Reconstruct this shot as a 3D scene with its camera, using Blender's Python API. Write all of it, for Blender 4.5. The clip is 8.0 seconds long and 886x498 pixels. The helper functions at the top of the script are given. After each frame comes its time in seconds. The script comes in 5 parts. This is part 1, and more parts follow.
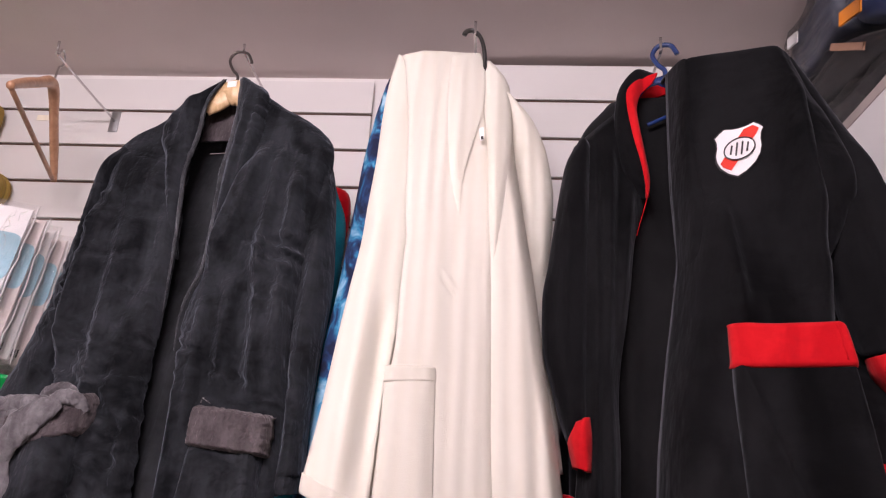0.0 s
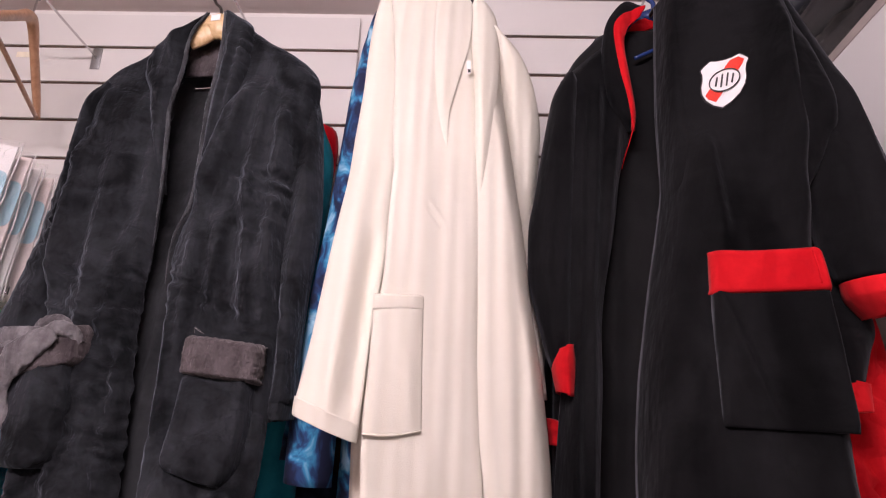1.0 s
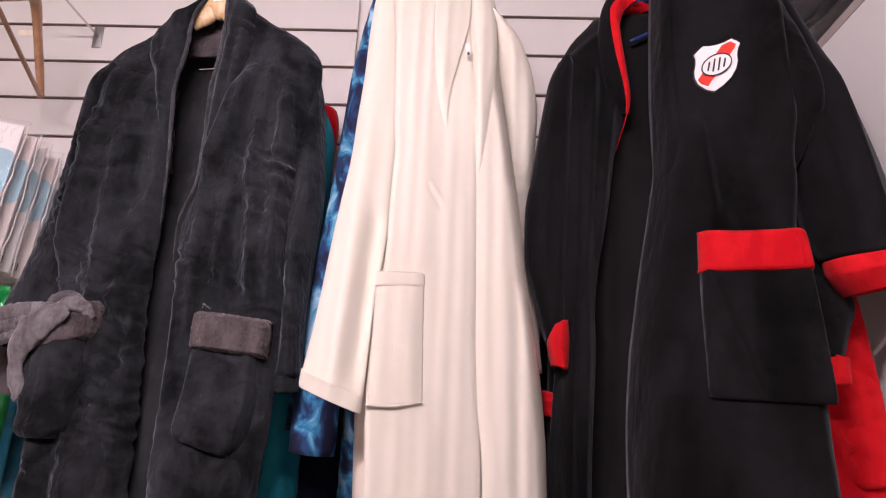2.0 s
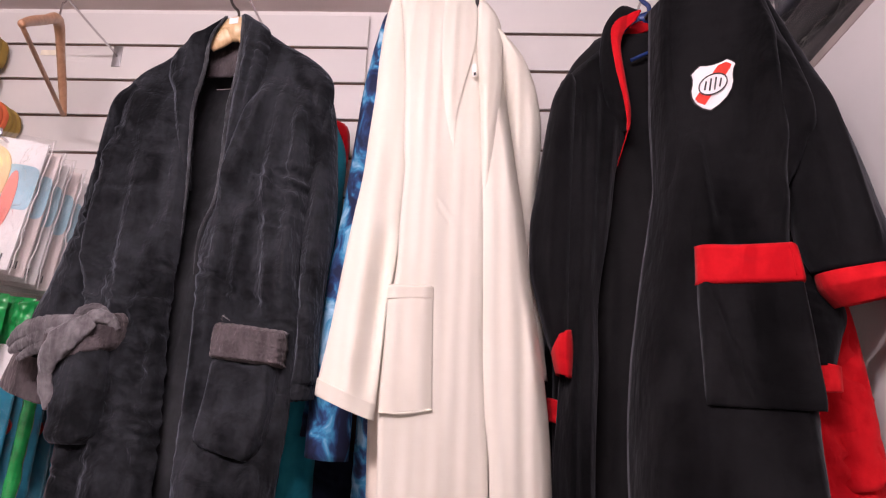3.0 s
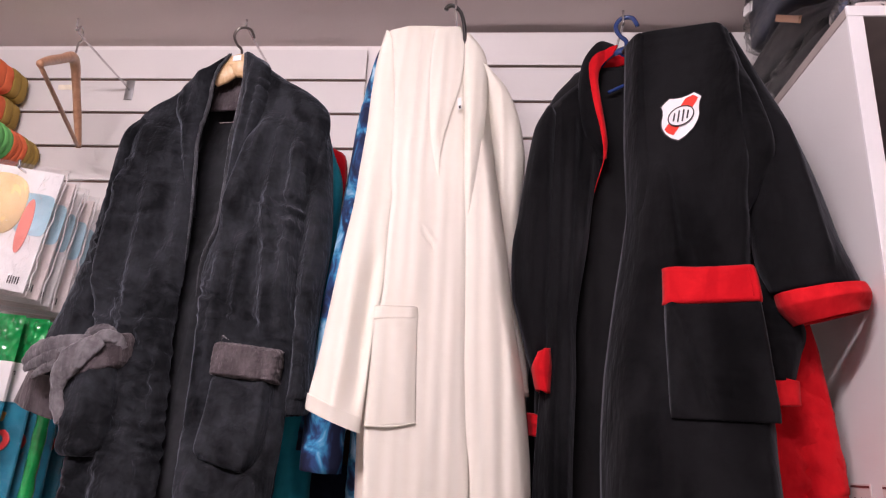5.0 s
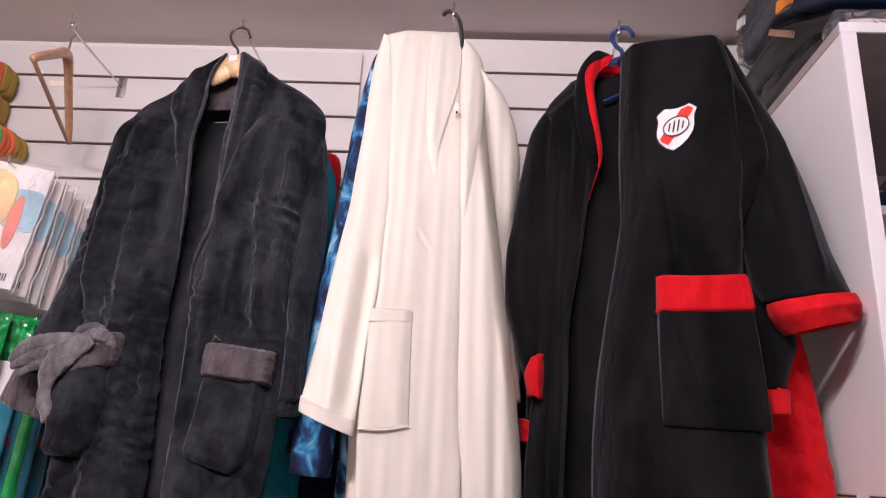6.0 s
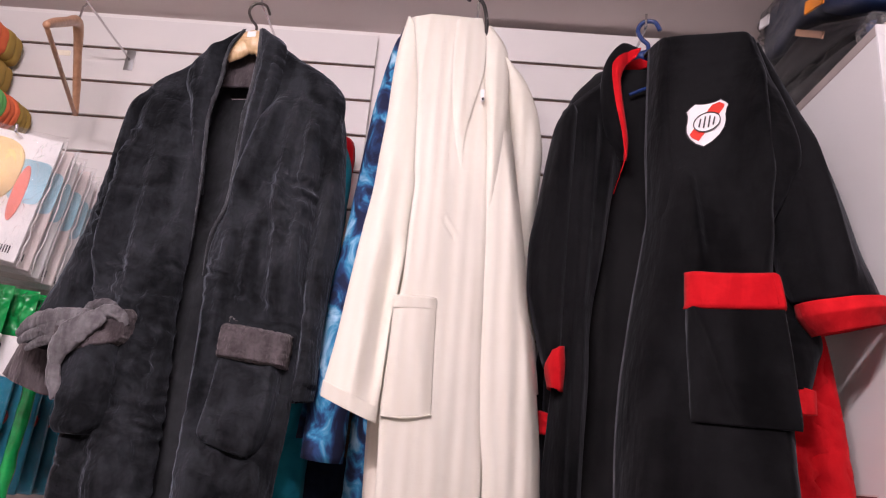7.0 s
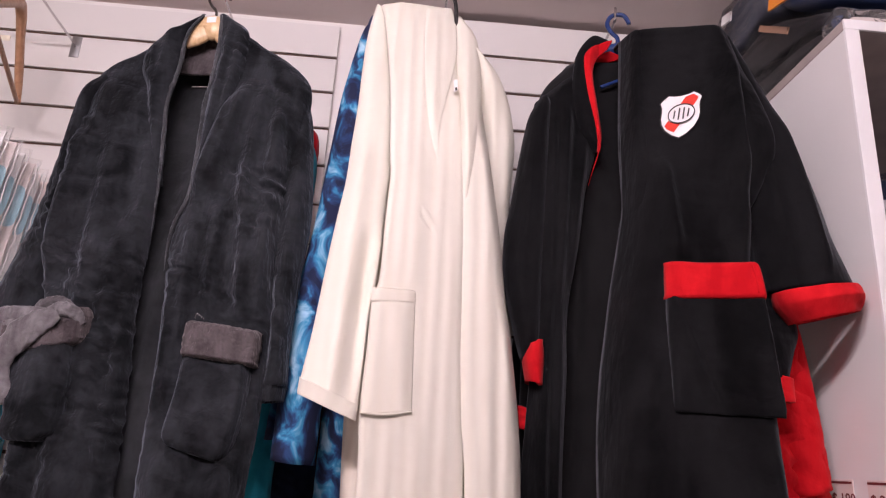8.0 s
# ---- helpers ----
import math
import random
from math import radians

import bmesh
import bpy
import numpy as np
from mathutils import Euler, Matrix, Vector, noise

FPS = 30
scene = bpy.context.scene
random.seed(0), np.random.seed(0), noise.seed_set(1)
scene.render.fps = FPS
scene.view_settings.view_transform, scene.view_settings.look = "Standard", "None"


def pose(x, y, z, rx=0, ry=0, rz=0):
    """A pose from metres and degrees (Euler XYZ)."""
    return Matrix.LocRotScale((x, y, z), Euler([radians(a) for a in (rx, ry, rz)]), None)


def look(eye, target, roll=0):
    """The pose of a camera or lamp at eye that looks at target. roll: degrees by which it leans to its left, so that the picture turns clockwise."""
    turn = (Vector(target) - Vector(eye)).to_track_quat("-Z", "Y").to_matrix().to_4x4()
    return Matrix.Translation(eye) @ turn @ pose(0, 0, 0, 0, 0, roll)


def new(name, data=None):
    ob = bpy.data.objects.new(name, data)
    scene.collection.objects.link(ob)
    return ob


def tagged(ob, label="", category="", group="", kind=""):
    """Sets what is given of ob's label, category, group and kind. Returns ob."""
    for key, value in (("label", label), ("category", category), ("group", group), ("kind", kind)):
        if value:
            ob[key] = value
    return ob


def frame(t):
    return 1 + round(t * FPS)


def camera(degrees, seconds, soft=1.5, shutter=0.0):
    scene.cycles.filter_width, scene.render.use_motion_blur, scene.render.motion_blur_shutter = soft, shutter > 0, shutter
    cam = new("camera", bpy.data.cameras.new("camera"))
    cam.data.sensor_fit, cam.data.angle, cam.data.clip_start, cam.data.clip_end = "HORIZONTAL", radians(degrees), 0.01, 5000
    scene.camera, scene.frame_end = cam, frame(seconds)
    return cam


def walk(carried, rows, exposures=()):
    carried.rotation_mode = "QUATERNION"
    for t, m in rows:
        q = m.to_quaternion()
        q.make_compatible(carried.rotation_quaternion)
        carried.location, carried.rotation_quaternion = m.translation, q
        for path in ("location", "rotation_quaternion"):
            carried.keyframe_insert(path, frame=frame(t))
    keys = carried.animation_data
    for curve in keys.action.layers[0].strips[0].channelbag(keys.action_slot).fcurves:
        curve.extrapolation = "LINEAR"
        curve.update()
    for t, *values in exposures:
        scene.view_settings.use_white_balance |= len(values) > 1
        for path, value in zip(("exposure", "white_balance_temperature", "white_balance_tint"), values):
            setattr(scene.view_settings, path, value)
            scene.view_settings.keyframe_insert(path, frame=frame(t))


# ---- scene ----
cam = camera(64.7, 8.0, soft=1.2)
PATH = [
    (0, (0.208, 0.068, 1.403), (0.07, 1.928, 2.125), 3.2),
    (0.5, (0.211, 0.067, 1.382), (0.103, 1.956, 2.032), 2.8),
    (1, (0.212, 0.061, 1.37), (0.111, 1.971, 1.953), 2.6),
    (1.5, (0.206, 0.042, 1.362), (0.121, 1.972, 1.879), 2.6),
    (3, (0.209, -0.044, 1.364), (0.098, 1.881, 1.893), 2.5),
    (3.5, (0.222, -0.075, 1.359), (0.065, 1.839, 1.914), 2.8),
    (4, (0.244, -0.098, 1.355), (0.088, 1.811, 1.929), 2.5),
    (5.5, (0.276, -0.13, 1.345), (0.134, 1.775, 1.937), 2.8),
    (6, (0.25, -0.129, 1.343), (0.143, 1.775, 1.945), 3.3),
    (6.5, (0.202, -0.121, 1.337), (0.119, 1.788, 1.928), 4.7),
    (7, (0.163, -0.108, 1.335), (0.109, 1.805, 1.918), 5.0),
    (7.5, (0.126, -0.086, 1.326), (0.153, 1.828, 1.908), 4.0),
    (8, (0.1, -0.066, 1.323), (0.204, 1.839, 1.921), 3.3),
]
walk(cam, [(t, look(eye, target, roll)) for t, eye, target, roll in PATH],
     [(0, 0.0, 6560, 10.5), (1.5, -0.05, 6780, 14.0), (3.5, 0.05, 6780, 15.0), (5.5, 0.0, 6560, 11.0), (6.5, -0.03, 6560, 10.5), (8, -0.03, 6620, 13.0)])

# ---- light ----
world = bpy.data.worlds.new("shop_world")
scene.world = world
world.use_nodes = True
world.node_tree.nodes["Background"].inputs[0].default_value = (0.9, 0.92, 1.0, 1)
world.node_tree.nodes["Background"].inputs[1].default_value = 0.05


TUBE_COLOUR, TUBE_STRENGTH = (1.0, 0.872, 0.946), 345.0
TUBES = ((-0.30, -0.55),)
scene.view_settings.exposure = 0.0


# ---- materials ----
def material(name):
    m = bpy.data.materials.new(name)
    m.use_nodes = True
    nodes, links = m.node_tree.nodes, m.node_tree.links
    return m, nodes, links, nodes["Principled BSDF"]


def node(nodes, kind, **values):
    n = nodes.new(kind)
    for key, value in values.items():
        n.inputs[key.replace("_", " ")].default_value = value
    return n


def ramp(nodes, stops):
    r = nodes.new("ShaderNodeValToRGB")
    while len(r.color_ramp.elements) < len(stops):
        r.color_ramp.elements.new(0.5)
    for e, (at, c) in zip(r.color_ramp.elements, stops):
        e.position, e.color = at, (*c, 1)
    return r


def coords(nodes, links, scale=(1, 1, 1)):
    c = nodes.new("ShaderNodeTexCoord")
    mp = nodes.new("ShaderNodeMapping")
    mp.inputs["Scale"].default_value = scale
    links.new(c.outputs["Object"], mp.inputs["Vector"])
    return mp.outputs["Vector"]


def plush(name, dark, light, nap=9.0, sheen=0.1, tint=(0.6, 0.65, 0.75), bump=0.35, fibre=0.0, depth=0.0012, crush=0.3, gloss=0.04, pile=0.45):
    """Brushed fleece: broad patches where the nap lies differently, crushed streaks across it and, on fur, fine tufts."""
    m, nodes, links, p = material(name)
    v = coords(nodes, links, (1.0, 1.0, 0.32))
    v2 = coords(nodes, links, (1.0, 1.0, 1.25))
    n1 = node(nodes, "ShaderNodeTexNoise", Scale=nap, Detail=3.0, Roughness=0.55, Distortion=0.5)
    n2 = node(nodes, "ShaderNodeTexNoise", Scale=nap * 5, Detail=2.0, Roughness=0.5)
    n4 = node(nodes, "ShaderNodeTexNoise", Scale=nap * 2.2, Detail=3.0, Roughness=0.6, Distortion=0.4)
    links.new(v, n1.inputs["Vector"])
    links.new(v, n2.inputs["Vector"])
    links.new(v2, n4.inputs["Vector"])
    mix = nodes.new("ShaderNodeMath")
    mix.operation = "MULTIPLY_ADD"
    mix.inputs[1].default_value = crush
    links.new(n4.outputs["Fac"], mix.inputs[0])
    links.new(n1.outputs["Fac"], mix.inputs[2])
    mid = 0.5 + 0.5 * crush
    r = ramp(nodes, [(mid - 0.13, dark), (mid + 0.15, light)])
    links.new(mix.outputs[0], r.inputs["Fac"])
    links.new(r.outputs["Color"], p.inputs["Base Color"])
    p.inputs["Roughness"].default_value = 0.9
    p.inputs["Specular IOR Level"].default_value = gloss
    p.inputs["Sheen Weight"].default_value = sheen
    p.inputs["Sheen Roughness"].default_value = pile
    p.inputs["Sheen Tint"].default_value = (*tint, 1)
    b1 = node(nodes, "ShaderNodeBump", Strength=bump, Distance=0.010)
    b3 = node(nodes, "ShaderNodeBump", Strength=bump, Distance=0.016 * crush)
    links.new(n2.outputs["Fac"], b1.inputs["Height"])
    links.new(n4.outputs["Fac"], b3.inputs["Height"])
    links.new(b3.outputs["Normal"], b1.inputs["Normal"])
    last = b1
    if fibre:
        n3 = node(nodes, "ShaderNodeTexNoise", Scale=fibre, Detail=1.0)
        links.new(v, n3.inputs["Vector"])
        last = node(nodes, "ShaderNodeBump", Strength=0.5, Distance=depth)
        links.new(n3.outputs["Fac"], last.inputs["Height"])
        links.new(b1.outputs["Normal"], last.inputs["Normal"])
    links.new(last.outputs["Normal"], p.inputs["Normal"])
    return m


def ribbed(name, base, warm):
    """Cream towelling with faint vertical ribs."""
    m, nodes, links, p = material(name)
    v = coords(nodes, links)
    w = node(nodes, "ShaderNodeTexWave", Scale=13.0, Distortion=1.2, Detail=1.0)
    w.bands_direction = "X"
    n = node(nodes, "ShaderNodeTexNoise", Scale=6.0, Detail=4.0)
    f = node(nodes, "ShaderNodeTexNoise", Scale=700.0, Detail=2.0)
    for k in (w, n, f):
        links.new(v, k.inputs["Vector"])
    add = nodes.new("ShaderNodeMath")
    add.operation = "MULTIPLY_ADD"
    add.inputs[1].default_value = 0.3
    links.new(w.outputs["Fac"], add.inputs[0])
    links.new(n.outputs["Fac"], add.inputs[2])
    r = ramp(nodes, [(0.3, warm), (0.85, base)])
    links.new(add.outputs[0], r.inputs["Fac"])
    links.new(r.outputs["Color"], p.inputs["Base Color"])
    p.inputs["Roughness"].default_value = 0.95
    p.inputs["Specular IOR Level"].default_value = 0.1
    p.inputs["Sheen Weight"].default_value = 0.1
    b1 = node(nodes, "ShaderNodeBump", Strength=0.10, Distance=0.004)
    b2 = node(nodes, "ShaderNodeBump", Strength=0.6, Distance=0.0018)
    links.new(w.outputs["Fac"], b1.inputs["Height"])
    links.new(f.outputs["Fac"], b2.inputs["Height"])
    links.new(b1.outputs["Normal"], b2.inputs["Normal"])
    links.new(b2.outputs["Normal"], p.inputs["Normal"])
    return m


def mottled(name, stops, scale=5.0, rough=0.9, distortion=1.5, squash=0.6, bump=0.3):
    m, nodes, links, p = material(name)
    v = coords(nodes, links, (1, 1, squash))
    n = node(nodes, "ShaderNodeTexNoise", Scale=scale, Detail=4.0, Distortion=distortion)
    f = node(nodes, "ShaderNodeTexNoise", Scale=500.0, Detail=1.0)
    links.new(v, n.inputs["Vector"])
    links.new(v, f.inputs["Vector"])
    r = ramp(nodes, stops)
    links.new(n.outputs["Fac"], r.inputs["Fac"])
    links.new(r.outputs["Color"], p.inputs["Base Color"])
    p.inputs["Roughness"].default_value = rough
    b = node(nodes, "ShaderNodeBump", Strength=bump, Distance=0.001)
    links.new(f.outputs["Fac"], b.inputs["Height"])
    links.new(b.outputs["Normal"], p.inputs["Normal"])
    return m


def painted(name, colour, rough=0.5, spread=0.06, scale=4.0, metal=0.0, coat=0.0, bump=0.05, grain=120.0):
    """Paint, laminate, plastic or metal with slight unevenness at two scales."""
    m, nodes, links, p = material(name)
    v = coords(nodes, links)
    n = node(nodes, "ShaderNodeTexNoise", Scale=scale, Detail=5.0)
    g = node(nodes, "ShaderNodeTexNoise", Scale=grain, Detail=2.0)
    links.new(v, n.inputs["Vector"])
    links.new(v, g.inputs["Vector"])
    low = tuple(c * (1 - spread) for c in colour)
    high = tuple(min(1.0, c * (1 + spread)) for c in colour)
    r = ramp(nodes, [(0.3, low), (0.7, high)])
    links.new(n.outputs["Fac"], r.inputs["Fac"])
    links.new(r.outputs["Color"], p.inputs["Base Color"])
    p.inputs["Roughness"].default_value = rough
    p.inputs["Metallic"].default_value = metal
    p.inputs["Coat Weight"].default_value = coat
    b = node(nodes, "ShaderNodeBump", Strength=bump, Distance=0.002)
    links.new(g.outputs["Fac"], b.inputs["Height"])
    links.new(b.outputs["Normal"], p.inputs["Normal"])
    return m


def timber(name, light, dark):
    m, nodes, links, p = material(name)
    v = coords(nodes, links, (1, 1, 1))
    w = node(nodes, "ShaderNodeTexNoise", Scale=35.0, Detail=4.0, Distortion=2.0)
    links.new(v, w.inputs["Vector"])
    r = ramp(nodes, [(0.3, dark), (0.7, light)])
    links.new(w.outputs["Fac"], r.inputs["Fac"])
    links.new(r.outputs["Color"], p.inputs["Base Color"])
    p.inputs["Roughness"].default_value = 0.4
    p.inputs["Coat Weight"].default_value = 0.3
    return m


def clear_film(name, tint=(1, 1, 1), haze=0.12, cloud=0.12, crinkle=14.0, stretch=(1, 1, 1), relief=0.5, shine=1.3):
    """Thin crinkled packaging film: mostly clear, glossy where it creases."""
    m, nodes, links, p = material(name)
    v = coords(nodes, links, stretch)
    n = node(nodes, "ShaderNodeTexNoise", Scale=crinkle, Detail=2.0, Roughness=0.5, Distortion=1.6)
    links.new(v, n.inputs["Vector"])
    b = node(nodes, "ShaderNodeBump", Strength=relief, Distance=0.030)
    links.new(n.outputs["Fac"], b.inputs["Height"])
    links.new(b.outputs["Normal"], p.inputs["Normal"])
    p.inputs["Base Color"].default_value = (*tint, 1)
    p.inputs["Roughness"].default_value = 0.12
    p.inputs["Specular IOR Level"].default_value = 0.8
    t = nodes.new("ShaderNodeBsdfTransparent")
    t.inputs["Color"].default_value = (*tint, 1)
    fres = node(nodes, "ShaderNodeFresnel", IOR=1.45)
    links.new(b.outputs["Normal"], fres.inputs["Normal"])
    add = nodes.new("ShaderNodeMath")
    add.operation, add.use_clamp = "MULTIPLY_ADD", True
    add.inputs[1].default_value, add.inputs[2].default_value = shine, haze
    links.new(fres.outputs["Fac"], add.inputs[0])
    gloss = node(nodes, "ShaderNodeBsdfGlossy", Roughness=0.07)
    links.new(b.outputs["Normal"], gloss.inputs["Normal"])
    milk = node(nodes, "ShaderNodeBsdfDiffuse")
    milk.inputs["Color"].default_value = (0.85, 0.84, 0.85, 1)
    veil = nodes.new("ShaderNodeMixShader")
    veil.inputs["Fac"].default_value = cloud
    links.new(t.outputs[0], veil.inputs[1])
    links.new(milk.outputs[0], veil.inputs[2])
    mix = nodes.new("ShaderNodeMixShader")
    links.new(add.outputs[0], mix.inputs["Fac"])
    links.new(veil.outputs[0], mix.inputs[1])
    links.new(gloss.outputs[0], mix.inputs[2])
    links.new(mix.outputs[0], nodes["Material Output"].inputs["Surface"])
    return m


GREY_PLUSH = plush("charcoal_plush", (0.0030, 0.0035, 0.0046), (0.0235, 0.0256, 0.0305), nap=9.0, sheen=0.25, tint=(0.60, 0.67, 0.80), bump=0.8, crush=0.6, pile=0.40, gloss=0.12)
LAPEL_EDGE = plush("lapel_edge_pile", (0.03, 0.031, 0.034), (0.075, 0.077, 0.084), nap=30.0, sheen=0.3, bump=0.6, fibre=230.0, depth=0.002)
# charcoal plush with its colour lightened where the robe's inside falls into shade
GREY_LIGHTENED = plush("charcoal_plush_lightened", (0.012, 0.0126, 0.0142), (0.028, 0.0292, 0.0325), nap=8.0, sheen=0.15, bump=0.5, crush=0.4)
GREY_FUR = plush("grey_fur", (0.046, 0.038, 0.041), (0.100, 0.085, 0.090), nap=22.0, sheen=0.3, tint=(0.9, 0.82, 0.82), bump=0.5, fibre=230.0, depth=0.0025, crush=0.1)
BELT_FUR = plush("pale_grey_fur", (0.075, 0.068, 0.073), (0.20, 0.19, 0.20), nap=20.0, sheen=0.3, tint=(0.9, 0.9, 0.95), bump=0.6, fibre=230.0, depth=0.002, crush=0.35)
BLACK_PLUSH = plush("black_plush", (0.0022, 0.0022, 0.0026), (0.0088, 0.0087, 0.0098), nap=8.0, sheen=0.13, crush=0.3, gloss=0.05, tint=(0.74, 0.77, 0.86), bump=0.4, pile=0.40)
# black plush, lightened in colour to offset the shade inside the robe
BLACK_LIGHTENED = plush("black_plush_lightened", (0.008, 0.0078, 0.0084), (0.015, 0.0146, 0.0156), nap=6.0, sheen=0.1, crush=0.2, bump=0.2)
RED_PLUSH = plush("red_plush", (0.43, 0.006, 0.011), (0.62, 0.014, 0.020), nap=14.0, sheen=0.12, tint=(1, 0.5, 0.5), bump=0.25)
CREAM = ribbed("cream_towelling", (0.76, 0.735, 0.650), (0.735, 0.70, 0.605))
CREAM_DARK = ribbed("cream_towelling_back", (0.80, 0.74, 0.65), (0.72, 0.64, 0.54))
TIE_DYE = mottled("tie_dye_fleece", [(0.42, (0.006, 0.010, 0.045)), (0.50, (0.014, 0.050, 0.15)), (0.57, (0.035, 0.25, 0.46)), (0.68, (0.42, 0.66, 0.82))], scale=15.0, distortion=0.9, squash=0.8)
TEAL = plush("teal_fleece", (0.008, 0.16, 0.23), (0.024, 0.32, 0.42), sheen=0.1)
NAVY = plush("navy_fleece", (0.006, 0.009, 0.022), (0.016, 0.022, 0.045), sheen=0.1)
DEEP_RED = plush("deep_red_fleece", (0.40, 0.006, 0.012), (0.6, 0.012, 0.018), sheen=0.1)
BROWN = plush("brown_filler", (0.07, 0.035, 0.022), (0.12, 0.06, 0.04), sheen=0.1)
SLAT = painted("slat_laminate", (0.67, 0.645, 0.628), rough=0.35, spread=0.02, bump=0.02)
MDF = painted("slot_board", (0.10, 0.055, 0.04), rough=0.8, spread=0.2)
PLASTER = painted("ceiling_plaster", (0.75, 0.655, 0.635), rough=0.9, spread=0.04, scale=2.0, bump=0.25, grain=60.0)
WALLPAINT = painted("wall_paint", (0.74, 0.71, 0.69), rough=0.85, spread=0.04, bump=0.15)
# floor out of view, coloured dark to cut the light bounced from below
FLOORTILE = mottled("floor_tile", [(0.3, (0.17, 0.15, 0.135)), (0.7, (0.25, 0.225, 0.205))], scale=3.0, rough=0.4, squash=1.0)
LAMINATE = painted("white_laminate", (0.80, 0.78, 0.78), rough=0.4, spread=0.02, bump=0.02)
EDGE_STRIP = painted("white_edge_strip", (0.86, 0.85, 0.86), rough=0.35, spread=0.02)
EDGE_BROWN = painted("worn_board_edge", (0.42, 0.36, 0.34), rough=0.7, spread=0.12, scale=12.0)
# the cabinet's white laminate greyed, with its inner shade put into the colour
INNER_SHADED = painted("shaded_laminate", (0.50, 0.47, 0.50), rough=0.6, spread=0.04)
CHROME = painted("chrome_wire", (0.62, 0.60, 0.60), rough=0.22, metal=1.0, spread=0.05)
STEEL = painted("galvanised_bracket", (0.42, 0.42, 0.43), rough=0.42, metal=1.0, spread=0.1, scale=30.0)
DARK_METAL = painted("dark_hook_metal", (0.10, 0.085, 0.08), rough=0.3, metal=0.8)
BLACK_PLASTIC = painted("black_plastic", (0.02, 0.018, 0.018), rough=0.3)
BLUE_PLASTIC = painted("navy_blue_plastic", (0.014, 0.035, 0.14), rough=0.25, coat=0.4)
PALE_WOOD = timber("pale_wood", (0.74, 0.52, 0.30), (0.56, 0.36, 0.18))
TAN_WOOD = timber("tan_wood", (0.58, 0.32, 0.19), (0.44, 0.22, 0.12))
PAPER = painted("white_paper", (0.82, 0.80, 0.79), rough=0.6, spread=0.03)
DARK_RED_INK = painted("dark_red_ink", (0.16, 0.03, 0.03), rough=0.6)
INK = painted("black_ink", (0.02, 0.02, 0.022), rough=0.6)
BADGE_WHITE = painted("embroidered_white", (0.80, 0.78, 0.79), rough=0.7, spread=0.05, grain=900.0, bump=0.5)
BADGE_RED = painted("embroidered_red", (0.68, 0.03, 0.015), rough=0.7, spread=0.05, grain=900.0, bump=0.5)
BADGE_DARK = painted("embroidered_black", (0.025, 0.022, 0.025), rough=0.7, grain=900.0, bump=0.5)
FILM = clear_film("clear_film", haze=0.03, cloud=0.10, crinkle=20.0, stretch=(1.6, 1, 0.6), relief=0.4, shine=1.1)
# white that paints the highlight along the packets' edges
SEAM_GLINT = painted("seam_glint_white", (0.78, 0.75, 0.75), rough=0.12, spread=0.08, scale=60.0, coat=0.8)
BAG_FILM = clear_film("bag_film", haze=0.0, cloud=0.008, crinkle=9.0, stretch=(1, 0.7, 2.0), relief=0.8, shine=0.75)
GLINT_FILM = clear_film("glossy_clear_film", haze=0.02, cloud=0.06, crinkle=14.0, stretch=(1, 0.7, 2.0), relief=0.9, shine=1.5)
DULL_FILM = clear_film("thin_clear_film", haze=0.0, cloud=0.003, crinkle=7.0, stretch=(1, 0.7, 2.0), relief=0.5, shine=0.25)
GREEN_FILM = painted("green_film", (0.006, 0.27, 0.06), rough=0.16, coat=0.8, spread=0.5, scale=16.0, bump=0.9, grain=22.0)
SKY_PRINT = painted("pale_blue_print", (0.36, 0.60, 0.70), rough=0.45, spread=0.2, scale=9.0)
CORAL_PRINT = painted("coral_print", (0.80, 0.22, 0.17), rough=0.45, spread=0.12, scale=9.0)
YELLOW_PRINT = painted("buff_yellow_cloth", (0.88, 0.66, 0.33), rough=0.6, spread=0.06, scale=20.0)
PINK_CARD = painted("pinkish_card", (0.76, 0.66, 0.63), rough=0.5, spread=0.06, scale=8.0)
BLUE_PRINT = painted("blue_print", (0.020, 0.20, 0.29), rough=0.2, spread=0.5, scale=9.0, coat=0.7, bump=0.8, grain=24.0)
RED_PRINT = painted("red_print", (0.62, 0.03, 0.03), rough=0.4, spread=0.1)
ORANGE_PRINT = painted("orange_print", (0.80, 0.26, 0.03), rough=0.4, spread=0.1)
GREEN_FOAM = painted("green_foam", (0.12, 0.42, 0.11), rough=0.8, spread=0.12, scale=14.0, bump=0.4)
ORANGE_FOAM = painted("orange_foam", (0.66, 0.13, 0.045), rough=0.8, spread=0.12, scale=14.0, bump=0.4)
OLIVE_FOAM = painted("olive_foam", (0.30, 0.19, 0.035), rough=0.8, spread=0.12, scale=14.0, bump=0.4)
BAG_NAVY = painted("navy_cloth", (0.008, 0.014, 0.05), rough=0.6, spread=0.3, scale=7.0)
BAG_BLACK = painted("black_cloth", (0.010, 0.009, 0.012), rough=0.6, spread=0.3, scale=7.0)
TAN_CARD = painted("tan_card", (0.36, 0.20, 0.13), rough=0.6, spread=0.1)
BAG_SLATE = painted("slate_grey_cloth", (0.05, 0.055, 0.075), rough=0.5, spread=0.3, scale=9.0)
BAG_BLUE = painted("royal_blue_cloth", (0.006, 0.022, 0.085), rough=0.6, spread=0.3, scale=7.0)
OLD_TAPE = painted("faded_tape", (0.80, 0.74, 0.60), rough=0.6, spread=0.08, scale=40.0)
LAMP_WHITE = painted("lamp_housing", (0.8, 0.8, 0.8), rough=0.4)


